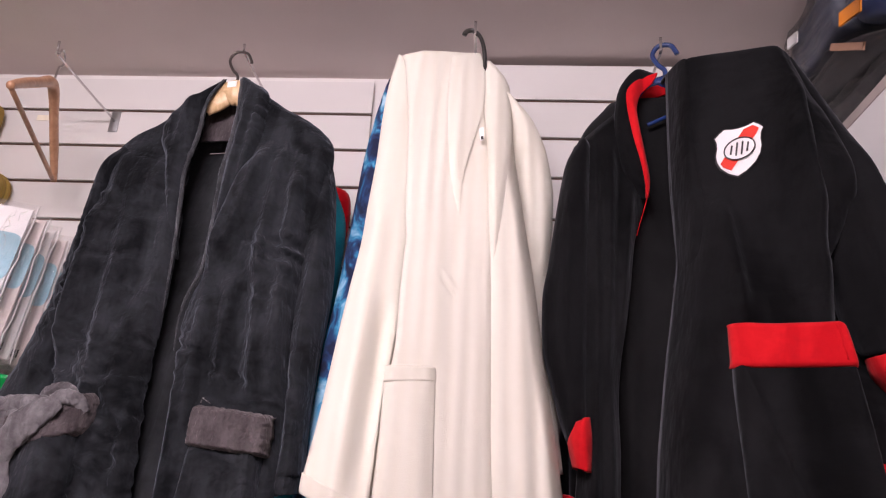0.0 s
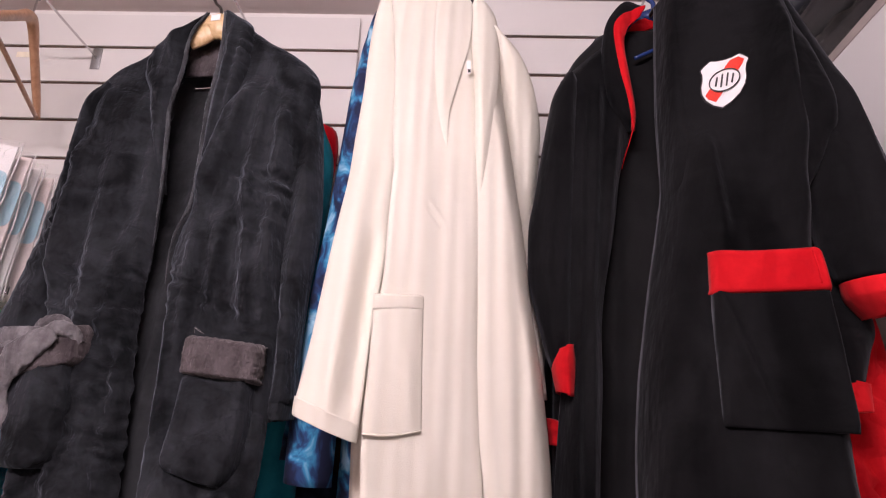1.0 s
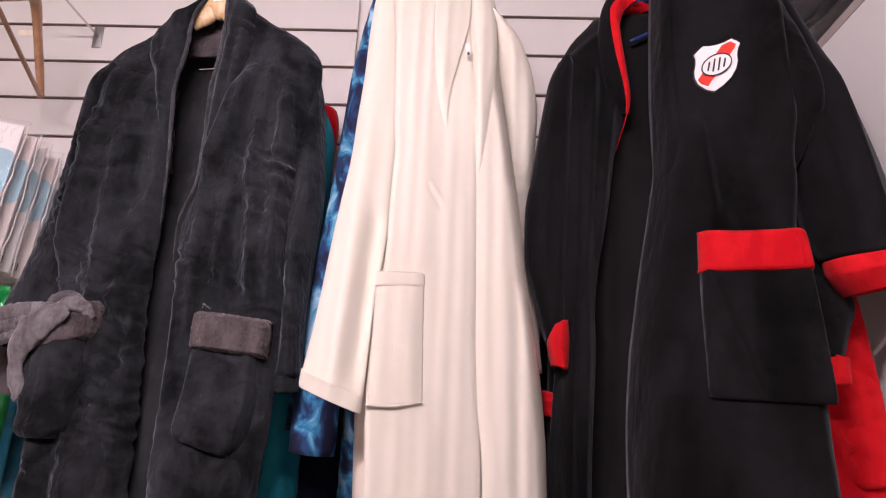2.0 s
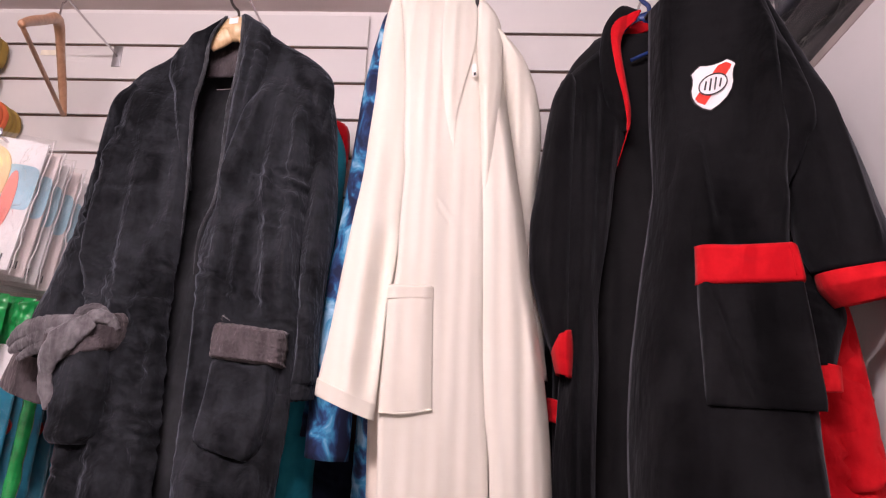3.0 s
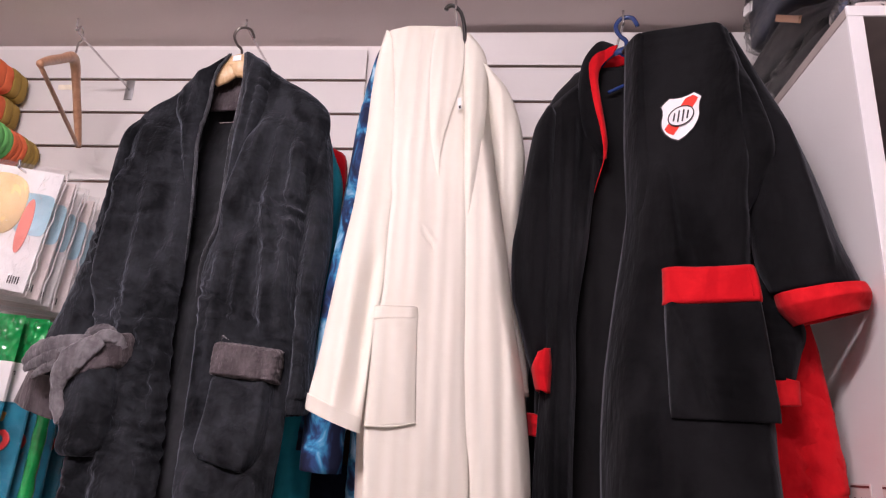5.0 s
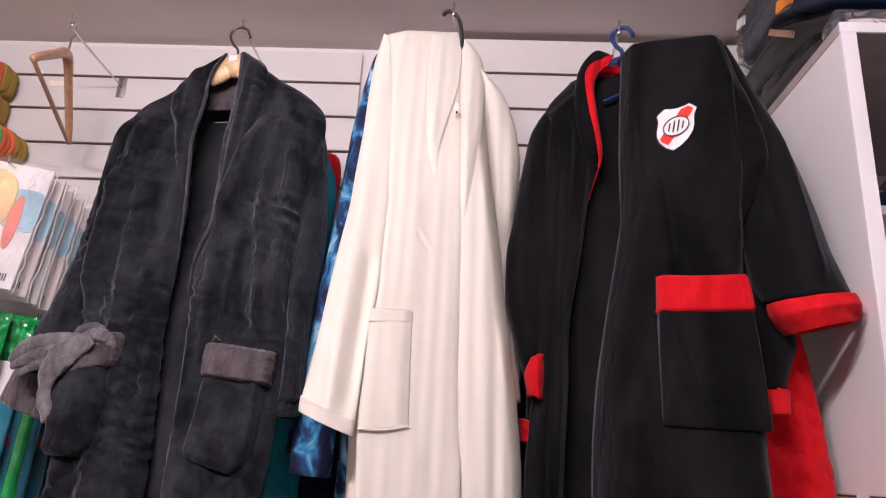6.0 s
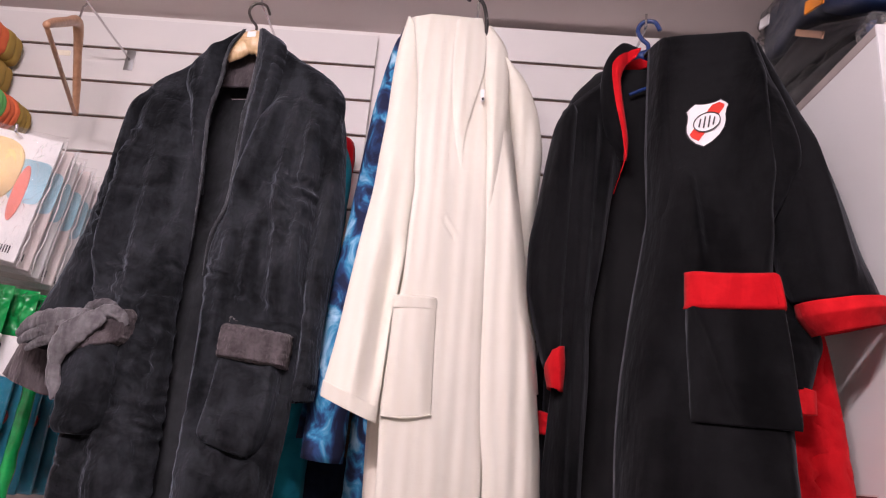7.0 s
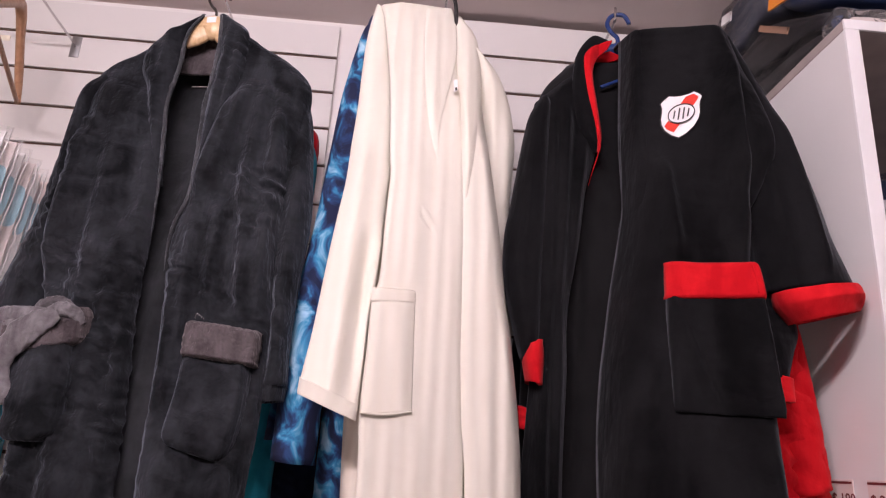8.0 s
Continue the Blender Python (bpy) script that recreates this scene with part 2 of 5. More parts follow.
# ---- mesh helpers ----
# the hanging goods are laid out along the hooks, whose plane leans a little against the room's axes
ROOM = Matrix()
HOOKS = Matrix(((0.9813, 0.0138, 0.0048, -0.0362), (0.0014, 0.9953, -0.0420, 0.1126), (0.0008, 0.0506, 0.9835, -0.0505), (0, 0, 0, 1)))
LAY = ROOM


def thing(name, label, category, group="", kind="", at=(0, 0, 0)):
    ob = new(name)
    ob.location = LAY @ Vector(at)
    ob.empty_display_size = 0.05
    bpy.context.view_layer.update()
    return tagged(ob, label, category, group, kind)


def part(name, bm, mat, parent=None, label="", smooth=True):
    me = bpy.data.meshes.new(name)
    bm.transform(LAY)
    bm.to_mesh(me)
    bm.free()
    me.materials.append(mat)
    if smooth:
        me.polygons.foreach_set("use_smooth", [True] * len(me.polygons))
    ob = new(name, me)
    if parent:
        ob.parent = parent
        ob.matrix_parent_inverse = Matrix.Translation(-Vector(parent.location)) if parent.type == "EMPTY" else Matrix()
    if label:
        ob["label"] = label
    return ob


def spline(points, n):
    """n points evenly along a smooth curve through the given ones."""
    p = np.array(points, float)
    if len(p) == 2:
        return p[0] + np.linspace(0, 1, n)[:, None] * (p[1] - p[0])
    q = np.vstack([2 * p[0] - p[1], p, 2 * p[-1] - p[-2]])
    out = []
    for i in range(1, len(q) - 2):
        t = np.linspace(0, 1, 24, endpoint=False)[:, None]
        a, b, c, d = q[i - 1], q[i], q[i + 1], q[i + 2]
        out.append(0.5 * (2 * b + (c - a) * t + (2 * a - 5 * b + 4 * c - d) * t ** 2 + (3 * b - a - 3 * c + d) * t ** 3))
    out = np.vstack(out + [p[-1:]])
    s = np.r_[0, np.cumsum(np.linalg.norm(np.diff(out, axis=0), axis=1))]
    u = np.linspace(0, s[-1], n)
    return np.stack([np.interp(u, s, out[:, k]) for k in range(p.shape[1])], 1)


def grid_mesh(rows, closed=False):
    """A bmesh from rows of points; faces look towards -y when rows run to +x and down."""
    bm = bmesh.new()
    vs = [[bm.verts.new(p) for p in row] for row in rows]
    n = len(vs[0])
    for j in range(len(vs) - 1):
        for i in range(n if closed else n - 1):
            k = (i + 1) % n
            bm.faces.new((vs[j][i], vs[j + 1][i], vs[j + 1][k], vs[j][k]))
    return bm


def soft_abs(v):
    return math.sqrt(v * v + 0.004)


def wrinkle(x, z, seed, amount, crush=1.0):
    """Soft hanging folds, then small creases, some of them running across where the cloth is crushed."""
    a = noise.noise((x * 13 + seed, z * 2.2, seed * 1.7))
    b = noise.noise((x * 34 + seed, z * 9.0, seed * 0.7 + 4))
    c = noise.noise((x * 60, z * 45 + seed, seed + 9))
    ridge = 1 - 2 * soft_abs(noise.noise((x * 11 + 0.8 * z + seed, z * 1.5, seed + 7)))
    d = 0.012 * a + 0.007 * ridge + 0.0022 * b
    if crush:
        crushed = max(0.0, noise.noise((x * 5 + seed, z * 4.5, seed + 2)) + 0.10)
        across = 0.35 - 1.6 * soft_abs(noise.noise((x * 12 + seed, z * 40 + 12 * x, seed + 5)))
        slant = 0.30 - 1.5 * soft_abs(noise.noise((x * 24 + 10 * z + seed, z * 22, seed + 15)))
        d += crush * (0.0014 * c + crushed * (0.042 * across + 0.024 * slant))
    return amount * d


def fold_depth(x, z, folds):
    """Ridges along lines (x0, z0) to (x1, z1); a ridge falls off steeply on its right, or on its left where the width is negative."""
    d = 0.0
    for x0, z0, x1, z1, amp, width in folds:
        s = (z0 - z) / (z0 - z1)
        if s < -0.15 or s > 1.15:
            continue
        env = min(1.0, (s + 0.15) / 0.3, (1.15 - s) / 0.3)
        env = env * env * (3 - 2 * env)
        q = (x - (x0 + (x1 - x0) * s)) / width
        if q > 0:
            q *= 1.15
        d += amp * env * math.exp(-q * q)
    return d


def thicken(ob, thick):
    mod = ob.modifiers.new("thickness", "SOLIDIFY")
    mod.thickness, mod.offset = thick, -1
    return ob


def cloth(name, left, right, front, mat, parent, label="", folds=(), roll=(0.02, 0.02), reach=0.03, bulge=0.0, lift=0.0,
          amount=1.0, seed=1.0, nu=64, nv=110, thick=0.006, fuzz=0.0, hem=0.0, top=(0.0, 0.02), crush=1.0, taper=0.0):
    """A hanging panel of cloth between two edges (x, z), lying on the depth front(x, z); folds are ridges that stand proud."""
    ls, rs = spline(left, nv), spline(right, nv)
    run = float(np.linalg.norm(np.diff(ls, axis=0), axis=1).sum())
    rows = []
    for j in range(nv):
        row = []
        for i in range(nu):
            u = i / (nu - 1)
            x, z = ls[j] + (rs[j] - ls[j]) * u
            width = abs(rs[j][0] - ls[j][0])
            dl, dr = u * width, (1 - u) * width
            y = front(x, z) - lift - bulge * math.sin(math.pi * u) + taper * max(0.0, (j / (nv - 1) - 0.55) / 0.45) ** 2
            y += roll[0] * max(0.0, 1 - dl / reach) ** 2 + roll[1] * max(0.0, 1 - dr / reach) ** 2
            y += top[0] * max(0.0, 1 - j / (nv - 1) * run / top[1]) ** 2
            if hem:
                v = j / (nv - 1)
                y += hem * (max(0.0, 1 - v / 0.12) ** 2 + max(0.0, (v - 0.88) / 0.12) ** 2)
            y -= fold_depth(x, z, folds) + wrinkle(x, z, seed, amount, crush)
            if fuzz:
                y -= fuzz * noise.noise((x * 190, z * 190, seed))
                x += fuzz * noise.noise((x * 150, z * 150, seed + 3))
                z += fuzz * noise.noise((x * 150, z * 150, seed + 6))
            row.append((x, y, z))
        rows.append(row)
    ob = part(name, grid_mesh(rows), mat, parent, label)
    return thicken(ob, thick) if thick else ob


def sleeve(name, left, right, depths, mat, parent, label="", amount=1.0, seed=1.0, ring=44, nv=70, thick=0.006, fuzz=0.0, folds=(), crush=1.0):
    """A tube of cloth between two edges (x, z); depths are (middle y, half depth) from top to bottom."""
    ls, rs, ds = spline(left, nv), spline(right, nv), spline(depths, nv)
    rows = []
    for j in range(nv):
        row = []
        mid, half = (ls[j] + rs[j]) / 2, (rs[j] - ls[j]) / 2
        for i in range(ring):
            a = 2 * math.pi * i / ring
            c, s = math.cos(a), math.sin(a)
            x, z = mid - half * c
            f = 1.0 + 0.16 * amount * noise.noise((c * 1.8 + seed, s * 1.8, z * 6.0 + seed))
            y = ds[j][0] - ds[j][1] * s * f
            if s > 0:
                y -= (fold_depth(x, z, folds) + wrinkle(x, z, seed, amount, crush)) * s
            if fuzz:
                y -= fuzz * noise.noise((x * 190, z * 190, a))
                z += fuzz * noise.noise((x * 150, z * 150, a + 6))
            row.append((x, y, z))
        rows.append(row)
    ob = part(name, grid_mesh(rows, closed=True), mat, parent, label)
    return thicken(ob, thick)


def sweep_mesh(points, radii, n=40, ring=12, flat=1.0, lump=0.0, seed=0.0, caps=True, bm=None):
    """A rod along a smooth curve; radii may change along it; flat squeezes its depth."""
    cs = spline(points, n)
    if not hasattr(radii, "__len__"):
        radii = (radii, radii)
    rads = np.interp(np.linspace(0, 1, n), np.linspace(0, 1, len(radii)), radii)
    bm = bm or bmesh.new()
    side = None
    rows = []
    for j in range(n):
        t = Vector(cs[min(j + 1, n - 1)] - cs[max(j - 1, 0)]).normalized()
        if side is None:
            side = t.cross(Vector((0, 1, 0)))
            if side.length < 0.2:
                side = t.cross(Vector((0, 0, 1)))
        side = (side - t * side.dot(t)).normalized()
        other = t.cross(side)
        row = []
        for i in range(ring):
            a = 2 * math.pi * i / ring
            r = rads[j] * (1 + lump * noise.noise((math.cos(a) * 1.5 + seed, math.sin(a) * 1.5, j * 0.22 + seed)))
            row.append(bm.verts.new(Vector(cs[j]) + side * (r * math.cos(a)) + other * (r * flat * math.sin(a))))
        rows.append(row)
    for j in range(n - 1):
        for i in range(ring):
            k = (i + 1) % ring
            bm.faces.new((rows[j][i], rows[j][k], rows[j + 1][k], rows[j + 1][i]))
    if caps:
        bm.faces.new(rows[0][::-1])
        bm.faces.new(rows[-1])
    return bm


def box_mesh(x0, y0, z0, x1, y1, z1, bevel=0.0, segments=2):
    bm = bmesh.new()
    bmesh.ops.create_cube(bm, size=1)
    for v in bm.verts:
        v.co = Vector(((x0, x1)[v.co.x > 0], (y0, y1)[v.co.y > 0], (z0, z1)[v.co.z > 0]))
    if bevel:
        bmesh.ops.bevel(bm, geom=bm.edges[:], offset=bevel, segments=segments, affect="EDGES", profile=0.5)
    return bm


def plate_mesh(outline, y, thick, bevel=0.0):
    """A flat plate of an outline (x, z), its face at depth y looking towards -y."""
    bm = bmesh.new()
    vs = [bm.verts.new((x, y, z)) for x, z in outline]
    f = bm.faces.new(vs)
    bmesh.ops.recalc_face_normals(bm, faces=[f])
    if f.normal.y > 0:
        f.normal_flip()
    r = bmesh.ops.extrude_face_region(bm, geom=[f])
    for v in r["geom"]:
        if isinstance(v, bmesh.types.BMVert):
            v.co.y += thick
    bmesh.ops.recalc_face_normals(bm, faces=bm.faces[:])
    if bevel:
        bmesh.ops.bevel(bm, geom=[e for e in bm.edges if all(abs(v.co.y - y) < 1e-5 for v in e.verts)], offset=bevel, segments=2, affect="EDGES")
    return bm


def move(bm, m):
    bmesh.ops.transform(bm, matrix=m, verts=bm.verts[:])
    return bm


# ---- the room ----
WALL_Y, LEFT_BOARD, RIGHT_BOARD, CEILING_Z = 1.848, 1.826, 1.741, 2.642
TOP_Z, SLOT_Z, PITCH = 2.621, 2.503, 0.12


def structure(name, bm, mat, label, smooth=False):
    return tagged(part(name, bm, mat, smooth=smooth), label, name.split("_")[0], kind="structure")


structure("floor", box_mesh(-2.6, -3.2, -0.1, 2.6, 2.0, 0.0), FLOORTILE, "unseen mottled tiled floor, darkened to cut bounced light")
structure("ceiling", box_mesh(-2.6, -3.2, CEILING_Z, 2.6, 2.0, CEILING_Z + 0.1), PLASTER, "matt mauve-grey plastered ceiling above the slat boards")
structure("wall_north", box_mesh(-2.6, WALL_Y, 0, 2.6, WALL_Y + 0.12, CEILING_Z), WALLPAINT, "plain painted wall behind the slat boards")
# walls out of view, added to close the room and bounce light
structure("wall_west", box_mesh(-2.72, -3.2, 0, -2.6, 2.0, CEILING_Z), WALLPAINT, "unseen plain painted side wall added to bounce light")
structure("wall_east", box_mesh(2.6, -3.2, 0, 2.72, 2.0, CEILING_Z), WALLPAINT, "unseen plain painted side wall added to bounce light")
structure("wall_south", box_mesh(-2.6, -3.32, 0, 2.6, -3.2, CEILING_Z), WALLPAINT, "unseen plain painted back wall added to bounce light")


def slat_board(x0, x1, y, top, label):
    """A slat board: a dark grooved back and white slats with a slot every 12 cm."""
    board = tagged(part("slat_board", box_mesh(x0 + 0.002, y + 0.010, 0.02, x1 - 0.002, y + 0.020, top - 0.004), MDF, smooth=False),
                   label, "slat board", kind="structure")
    edges = [top] + [SLOT_Z - PITCH * k for k in range(21)] + [0.02]
    for k in range(len(edges) - 1):
        hi = edges[k] - (0.0045 if k else 0.0)
        lo = edges[k + 1] + 0.0045
        part("slat", box_mesh(x0, y, lo, x1, y + 0.0098, hi, 0.0012, 1), SLAT, board, smooth=False)
    return board


slat_board(-2.45, -0.156, LEFT_BOARD, TOP_Z - 0.005, "white laminate slat board with dark horizontal slots")
slat_board(0.105, 2.45, RIGHT_BOARD, TOP_Z, "white laminate slat board standing proud of the wall")
tagged(part("batten", box_mesh(0.12, RIGHT_BOARD + 0.022, 0.02, 2.4, WALL_Y - 0.002, TOP_Z - 0.01), WALLPAINT, smooth=False),
       "painted packing behind the proud slat board", "batten", kind="structure")

TUBE_GLOW = bpy.data.materials.new("tube_glow")
TUBE_GLOW.use_nodes = True
TUBE_GLOW.node_tree.nodes["Principled BSDF"].inputs["Emission Color"].default_value = (*TUBE_COLOUR, 1)
TUBE_GLOW.node_tree.nodes["Principled BSDF"].inputs["Emission Strength"].default_value = TUBE_STRENGTH
mark = tagged(part("tape_mark", box_mesh(-1.174, LEFT_BOARD - 0.0012, 2.464, -1.121, LEFT_BOARD - 0.0002, 2.482), OLD_TAPE, smooth=False), "faded yellow tape mark on a white slat", "tape")
for lx, ly in TUBES:
    lit = thing("ceiling_light", "bare white fluorescent tube on a ceiling batten", "ceiling light", at=(lx, ly, CEILING_Z))
    part("housing", box_mesh(lx - 0.62, ly - 0.025, CEILING_Z - 0.04, lx + 0.62, ly + 0.025, CEILING_Z - 0.001, 0.004), LAMP_WHITE, lit)
    part("tube", sweep_mesh([(lx - 0.6, ly, CEILING_Z - 0.085), (lx + 0.6, ly, CEILING_Z - 0.085)], 0.019, 3, 12), TUBE_GLOW, lit, "glowing fluorescent tube")
    for e in (-0.605, 0.605):
        part("end_cap", box_mesh(lx + e - 0.012, ly - 0.02, CEILING_Z - 0.11, lx + e + 0.012, ly + 0.02, CEILING_Z - 0.039, 0.003), LAMP_WHITE, lit)


# ---- wall hooks ----
def prong(x, z, y, length, rise, tip=0.035, label="chrome display hook clipped into a slot of the board"):
    hook = thing("display_hook", label, "hook", "display hooks on the slat board", at=(x, y, z))
    part("bracket", box_mesh(x - 0.014, y - 0.004, z - 0.035, x + 0.014, y - 0.0002, z + 0.036, 0.0015), STEEL, hook, "flat galvanised bracket")
    end = y - length
    part("arm", sweep_mesh([(x, y - 0.003, z), (x, y - 0.02, z + 0.004), (x, (y + end) / 2, z + rise * 0.5), (x, end, z + rise),
                            (x, end - 0.012, z + rise + 0.008), (x, end - 0.016, z + rise + tip)], 0.0032, 50, 10), CHROME, hook)
    return hook


prong(-0.928, 2.462, LEFT_BOARD, 0.30, 0.014)
prong(-0.424, 2.470, LEFT_BOARD, 0.325, 0.0, 0.018)
prong(0.156, 2.452, RIGHT_BOARD, 0.320, 0.010)
prong(0.575, 2.400, RIGHT_BOARD, 0.335, 0.008)
prong(-0.985, 2.030, LEFT_BOARD, 0.32, 0.012, 0.022)
prong(-0.990, 1.625, LEFT_BOARD, 0.26, 0.004)
prong(-1.303, 2.392, LEFT_BOARD, 0.09, 0.004)
prong(-1.252, 2.208, LEFT_BOARD, 0.09, 0.0, 0.012)


LAY = HOOKS


# ---- hangers ----
def hanger(label, m, body_mat, hook_mat, span=0.21, drop=0.12, bar=True, thick=0.011, tall=0.017, hook_r=0.0027, neck=-0.085, ring=1.0, side=1):
    """A clothes hanger in its own plane x-z, its hook's top at the origin; m places it."""
    h = thing("clothes_hanger", label, "hanger", at=m.translation)
    shoulders = [(-span, 0, neck - drop), (-span * 0.8, 0, neck - drop * 0.76), (-span * 0.4, 0, neck - drop * 0.34), (-0.02, 0, neck - 0.004), (0.02, 0, neck - 0.004),
                 (span * 0.4, 0, neck - drop * 0.34), (span * 0.8, 0, neck - drop * 0.76), (span, 0, neck - drop)]
    part("shoulder_bar", move(sweep_mesh(shoulders, (tall * 0.75, tall, tall, tall * 1.3, tall, tall, tall * 0.75), 60, 12, thick / tall), m), body_mat, h)
    part("hook", move(sweep_mesh([(0, 0, neck), (0, 0, -0.055 * ring)] + [(side * ring * x, 0, ring * z) for x, z in ((0.012, -0.040), (0.021, -0.018), (0.010, 0.0), (-0.012, -0.002), (-0.022, -0.018), (-0.024, -0.024))], hook_r, 44, 10), m), hook_mat, h)
    if bar:
        part("trouser_bar", move(sweep_mesh([(-span * 0.96, 0, neck - drop), (span * 0.96, 0, neck - drop)], 0.006, 12, 10), m), body_mat, h)
    return h


# spare hanger, seen nearly edge on, with its bar
hanger("bare tan wooden hanger hanging from a display hook", pose(-0.947, 1.545, 2.516, 0, 9, 108), TAN_WOOD, CHROME, span=0.205, drop=0.168, tall=0.013, thick=0.011, neck=-0.115)


# ---- charcoal robe ----
def grey_front(x, z):
    return 1.305 + (z - 1.5) * 0.17


robe = thing("bathrobe", "charcoal plush bathrobe with grey fur trim hanging open", "bathrobe", "hanging bathrobes", at=(-0.42, 1.48, 2.38))
cloth("back", [(-0.54, 2.29), (-0.63, 2.21), (-0.66, 2.0), (-0.64, 1.7), (-0.60, 1.3), (-0.59, 0.97)],
      [(-0.34, 2.31), (-0.22, 2.22), (-0.18, 2.0), (-0.17, 1.7), (-0.17, 1.3), (-0.18, 0.97)],
      lambda x, z: grey_front(x, z) + 0.05 + 0.06 * min(1.0, max(0.0, (z - 1.7) / 0.5)), GREY_LIGHTENED, robe, "inner back, its colour lightened against the shade", folds=[(-0.415, 2.0, -0.400, 1.3, 0.012, 0.016)], amount=0.6, seed=3, nu=60, nv=90)
cloth("neck_lining", [(-0.470, 2.378), (-0.540, 2.30), (-0.545, 2.228)], [(-0.380, 2.378), (-0.355, 2.30), (-0.355, 2.228)], lambda x, z: grey_front(x, z) + 0.052,
      GREY_FUR, robe, "paler grey fur at the back of the neck", amount=0.3, seed=4, nu=40, nv=50, fuzz=0.0015)
GREY_FOLDS_L = [(-0.577, 2.14, -0.545, 1.62, 0.0265, 0.0289), (-0.535, 2.12, -0.525, 1.83, 0.0217, 0.0260), (-0.655, 2.02, -0.640, 1.66, 0.0217, 0.0318), (-0.615, 2.16, -0.612, 1.78, 0.0192, 0.0260),
                (-0.496, 2.05, -0.448, 1.70, 0.0192, 0.0203), (-0.500, 1.80, -0.470, 1.25, 0.0240, 0.0318), (-0.540, 1.62, -0.505, 1.20, 0.0217, -0.0289), (-0.448, 1.66, -0.425, 1.20, 0.0144, 0.0173),
                (-0.575, 1.36, -0.560, 0.95, 0.0325, 0.0376), (-0.480, 1.30, -0.440, 0.95, 0.0313, 0.0347)]
cloth("front_panel", [(-0.470, 2.362), (-0.530, 2.318), (-0.590, 2.255), (-0.650, 2.205), (-0.672, 2.15), (-0.676, 1.93), (-0.668, 1.74), (-0.632, 1.60), (-0.615, 1.41), (-0.598, 1.25), (-0.58, 0.95)],
      [(-0.456, 2.372), (-0.473, 2.304), (-0.472, 2.207), (-0.479, 2.12), (-0.471, 2.043), (-0.456, 1.94), (-0.447, 1.853), (-0.439, 1.77), (-0.432, 1.613), (-0.411, 1.434), (-0.393, 1.256), (-0.36, 0.95)],
      grey_front, GREY_PLUSH, robe, folds=GREY_FOLDS_L, roll=(0.035, 0.014), reach=0.03, amount=0.8, seed=11.3, nu=100, nv=300)
GREY_FOLDS_R = [(-0.292, 2.16, -0.350, 1.88, 0.0347, 0.0247), (-0.330, 2.12, -0.366, 1.90, 0.0213, 0.0164), (-0.208, 2.12, -0.186, 1.66, 0.0374, 0.0247), (-0.252, 2.16, -0.262, 1.88, 0.0266, 0.0205),
                (-0.258, 1.92, -0.216, 1.62, 0.0266, 0.0219), (-0.304, 1.84, -0.286, 1.62, 0.0240, 0.0219), (-0.350, 1.80, -0.330, 1.55, 0.0213, 0.0164), (-0.372, 1.72, -0.335, 1.25, 0.0240, 0.0193),
                (-0.27, 1.34, -0.25, 0.95, 0.0425, 0.0357), (-0.20, 1.32, -0.19, 0.95, 0.0374, 0.0315), (-0.31, 1.36, -0.30, 0.95, 0.0333, 0.0247)]
cloth("front_panel", [(-0.396, 2.375), (-0.386, 2.284), (-0.383, 2.195), (-0.386, 2.11), (-0.378, 1.982), (-0.375, 1.872), (-0.390, 1.809), (-0.395, 1.758), (-0.389, 1.689), (-0.378, 1.613), (-0.366, 1.531), (-0.356, 1.403), (-0.350, 1.26), (-0.335, 0.95)],
      [(-0.372, 2.372), (-0.298, 2.312), (-0.240, 2.278), (-0.184, 2.236), (-0.152, 2.185), (-0.149, 2.08), (-0.162, 1.90), (-0.170, 1.75), (-0.158, 1.62), (-0.150, 1.41), (-0.155, 1.26), (-0.16, 0.95)],
      grey_front, GREY_PLUSH, robe, folds=GREY_FOLDS_R, roll=(0.016, 0.03), reach=0.03, amount=0.8, seed=17.9, nu=100, nv=300, lift=0.012)
cloth("shawl_collar", [(-0.452, 2.374), (-0.489, 2.334), (-0.535, 2.288), (-0.556, 2.243), (-0.552, 2.190), (-0.528, 2.135), (-0.505, 2.04), (-0.468, 1.90)], [(-0.440, 2.379), (-0.470, 2.306), (-0.470, 2.207), (-0.477, 2.12), (-0.469, 2.043), (-0.458, 1.96), (-0.452, 1.90)],
      grey_front, GREY_PLUSH, robe, "turned-back plush collar", folds=[(-0.505, 2.33, -0.500, 2.10, 0.010, 0.012), (-0.530, 2.26, -0.515, 2.14, 0.008, 0.010)], roll=(0.020, 0.016), reach=0.022, lift=0.026, amount=0.6, seed=23, nu=40, nv=90, thick=0.008, taper=0.034)
cloth("shawl_collar", [(-0.398, 2.376), (-0.387, 2.284), (-0.384, 2.195), (-0.387, 2.11), (-0.379, 1.982), (-0.377, 1.86)], [(-0.376, 2.372), (-0.322, 2.326), (-0.312, 2.22), (-0.326, 2.12), (-0.352, 1.95), (-0.370, 1.85)],
      grey_front, GREY_PLUSH, robe, "turned-back plush collar", folds=[(-0.362, 2.32, -0.366, 1.92, 0.012, 0.010), (-0.335, 2.28, -0.340, 2.06, 0.008, 0.010)], roll=(0.014, 0.022), reach=0.022, lift=0.028, amount=0.6, seed=29, nu=40, nv=90, thick=0.008, taper=0.024)
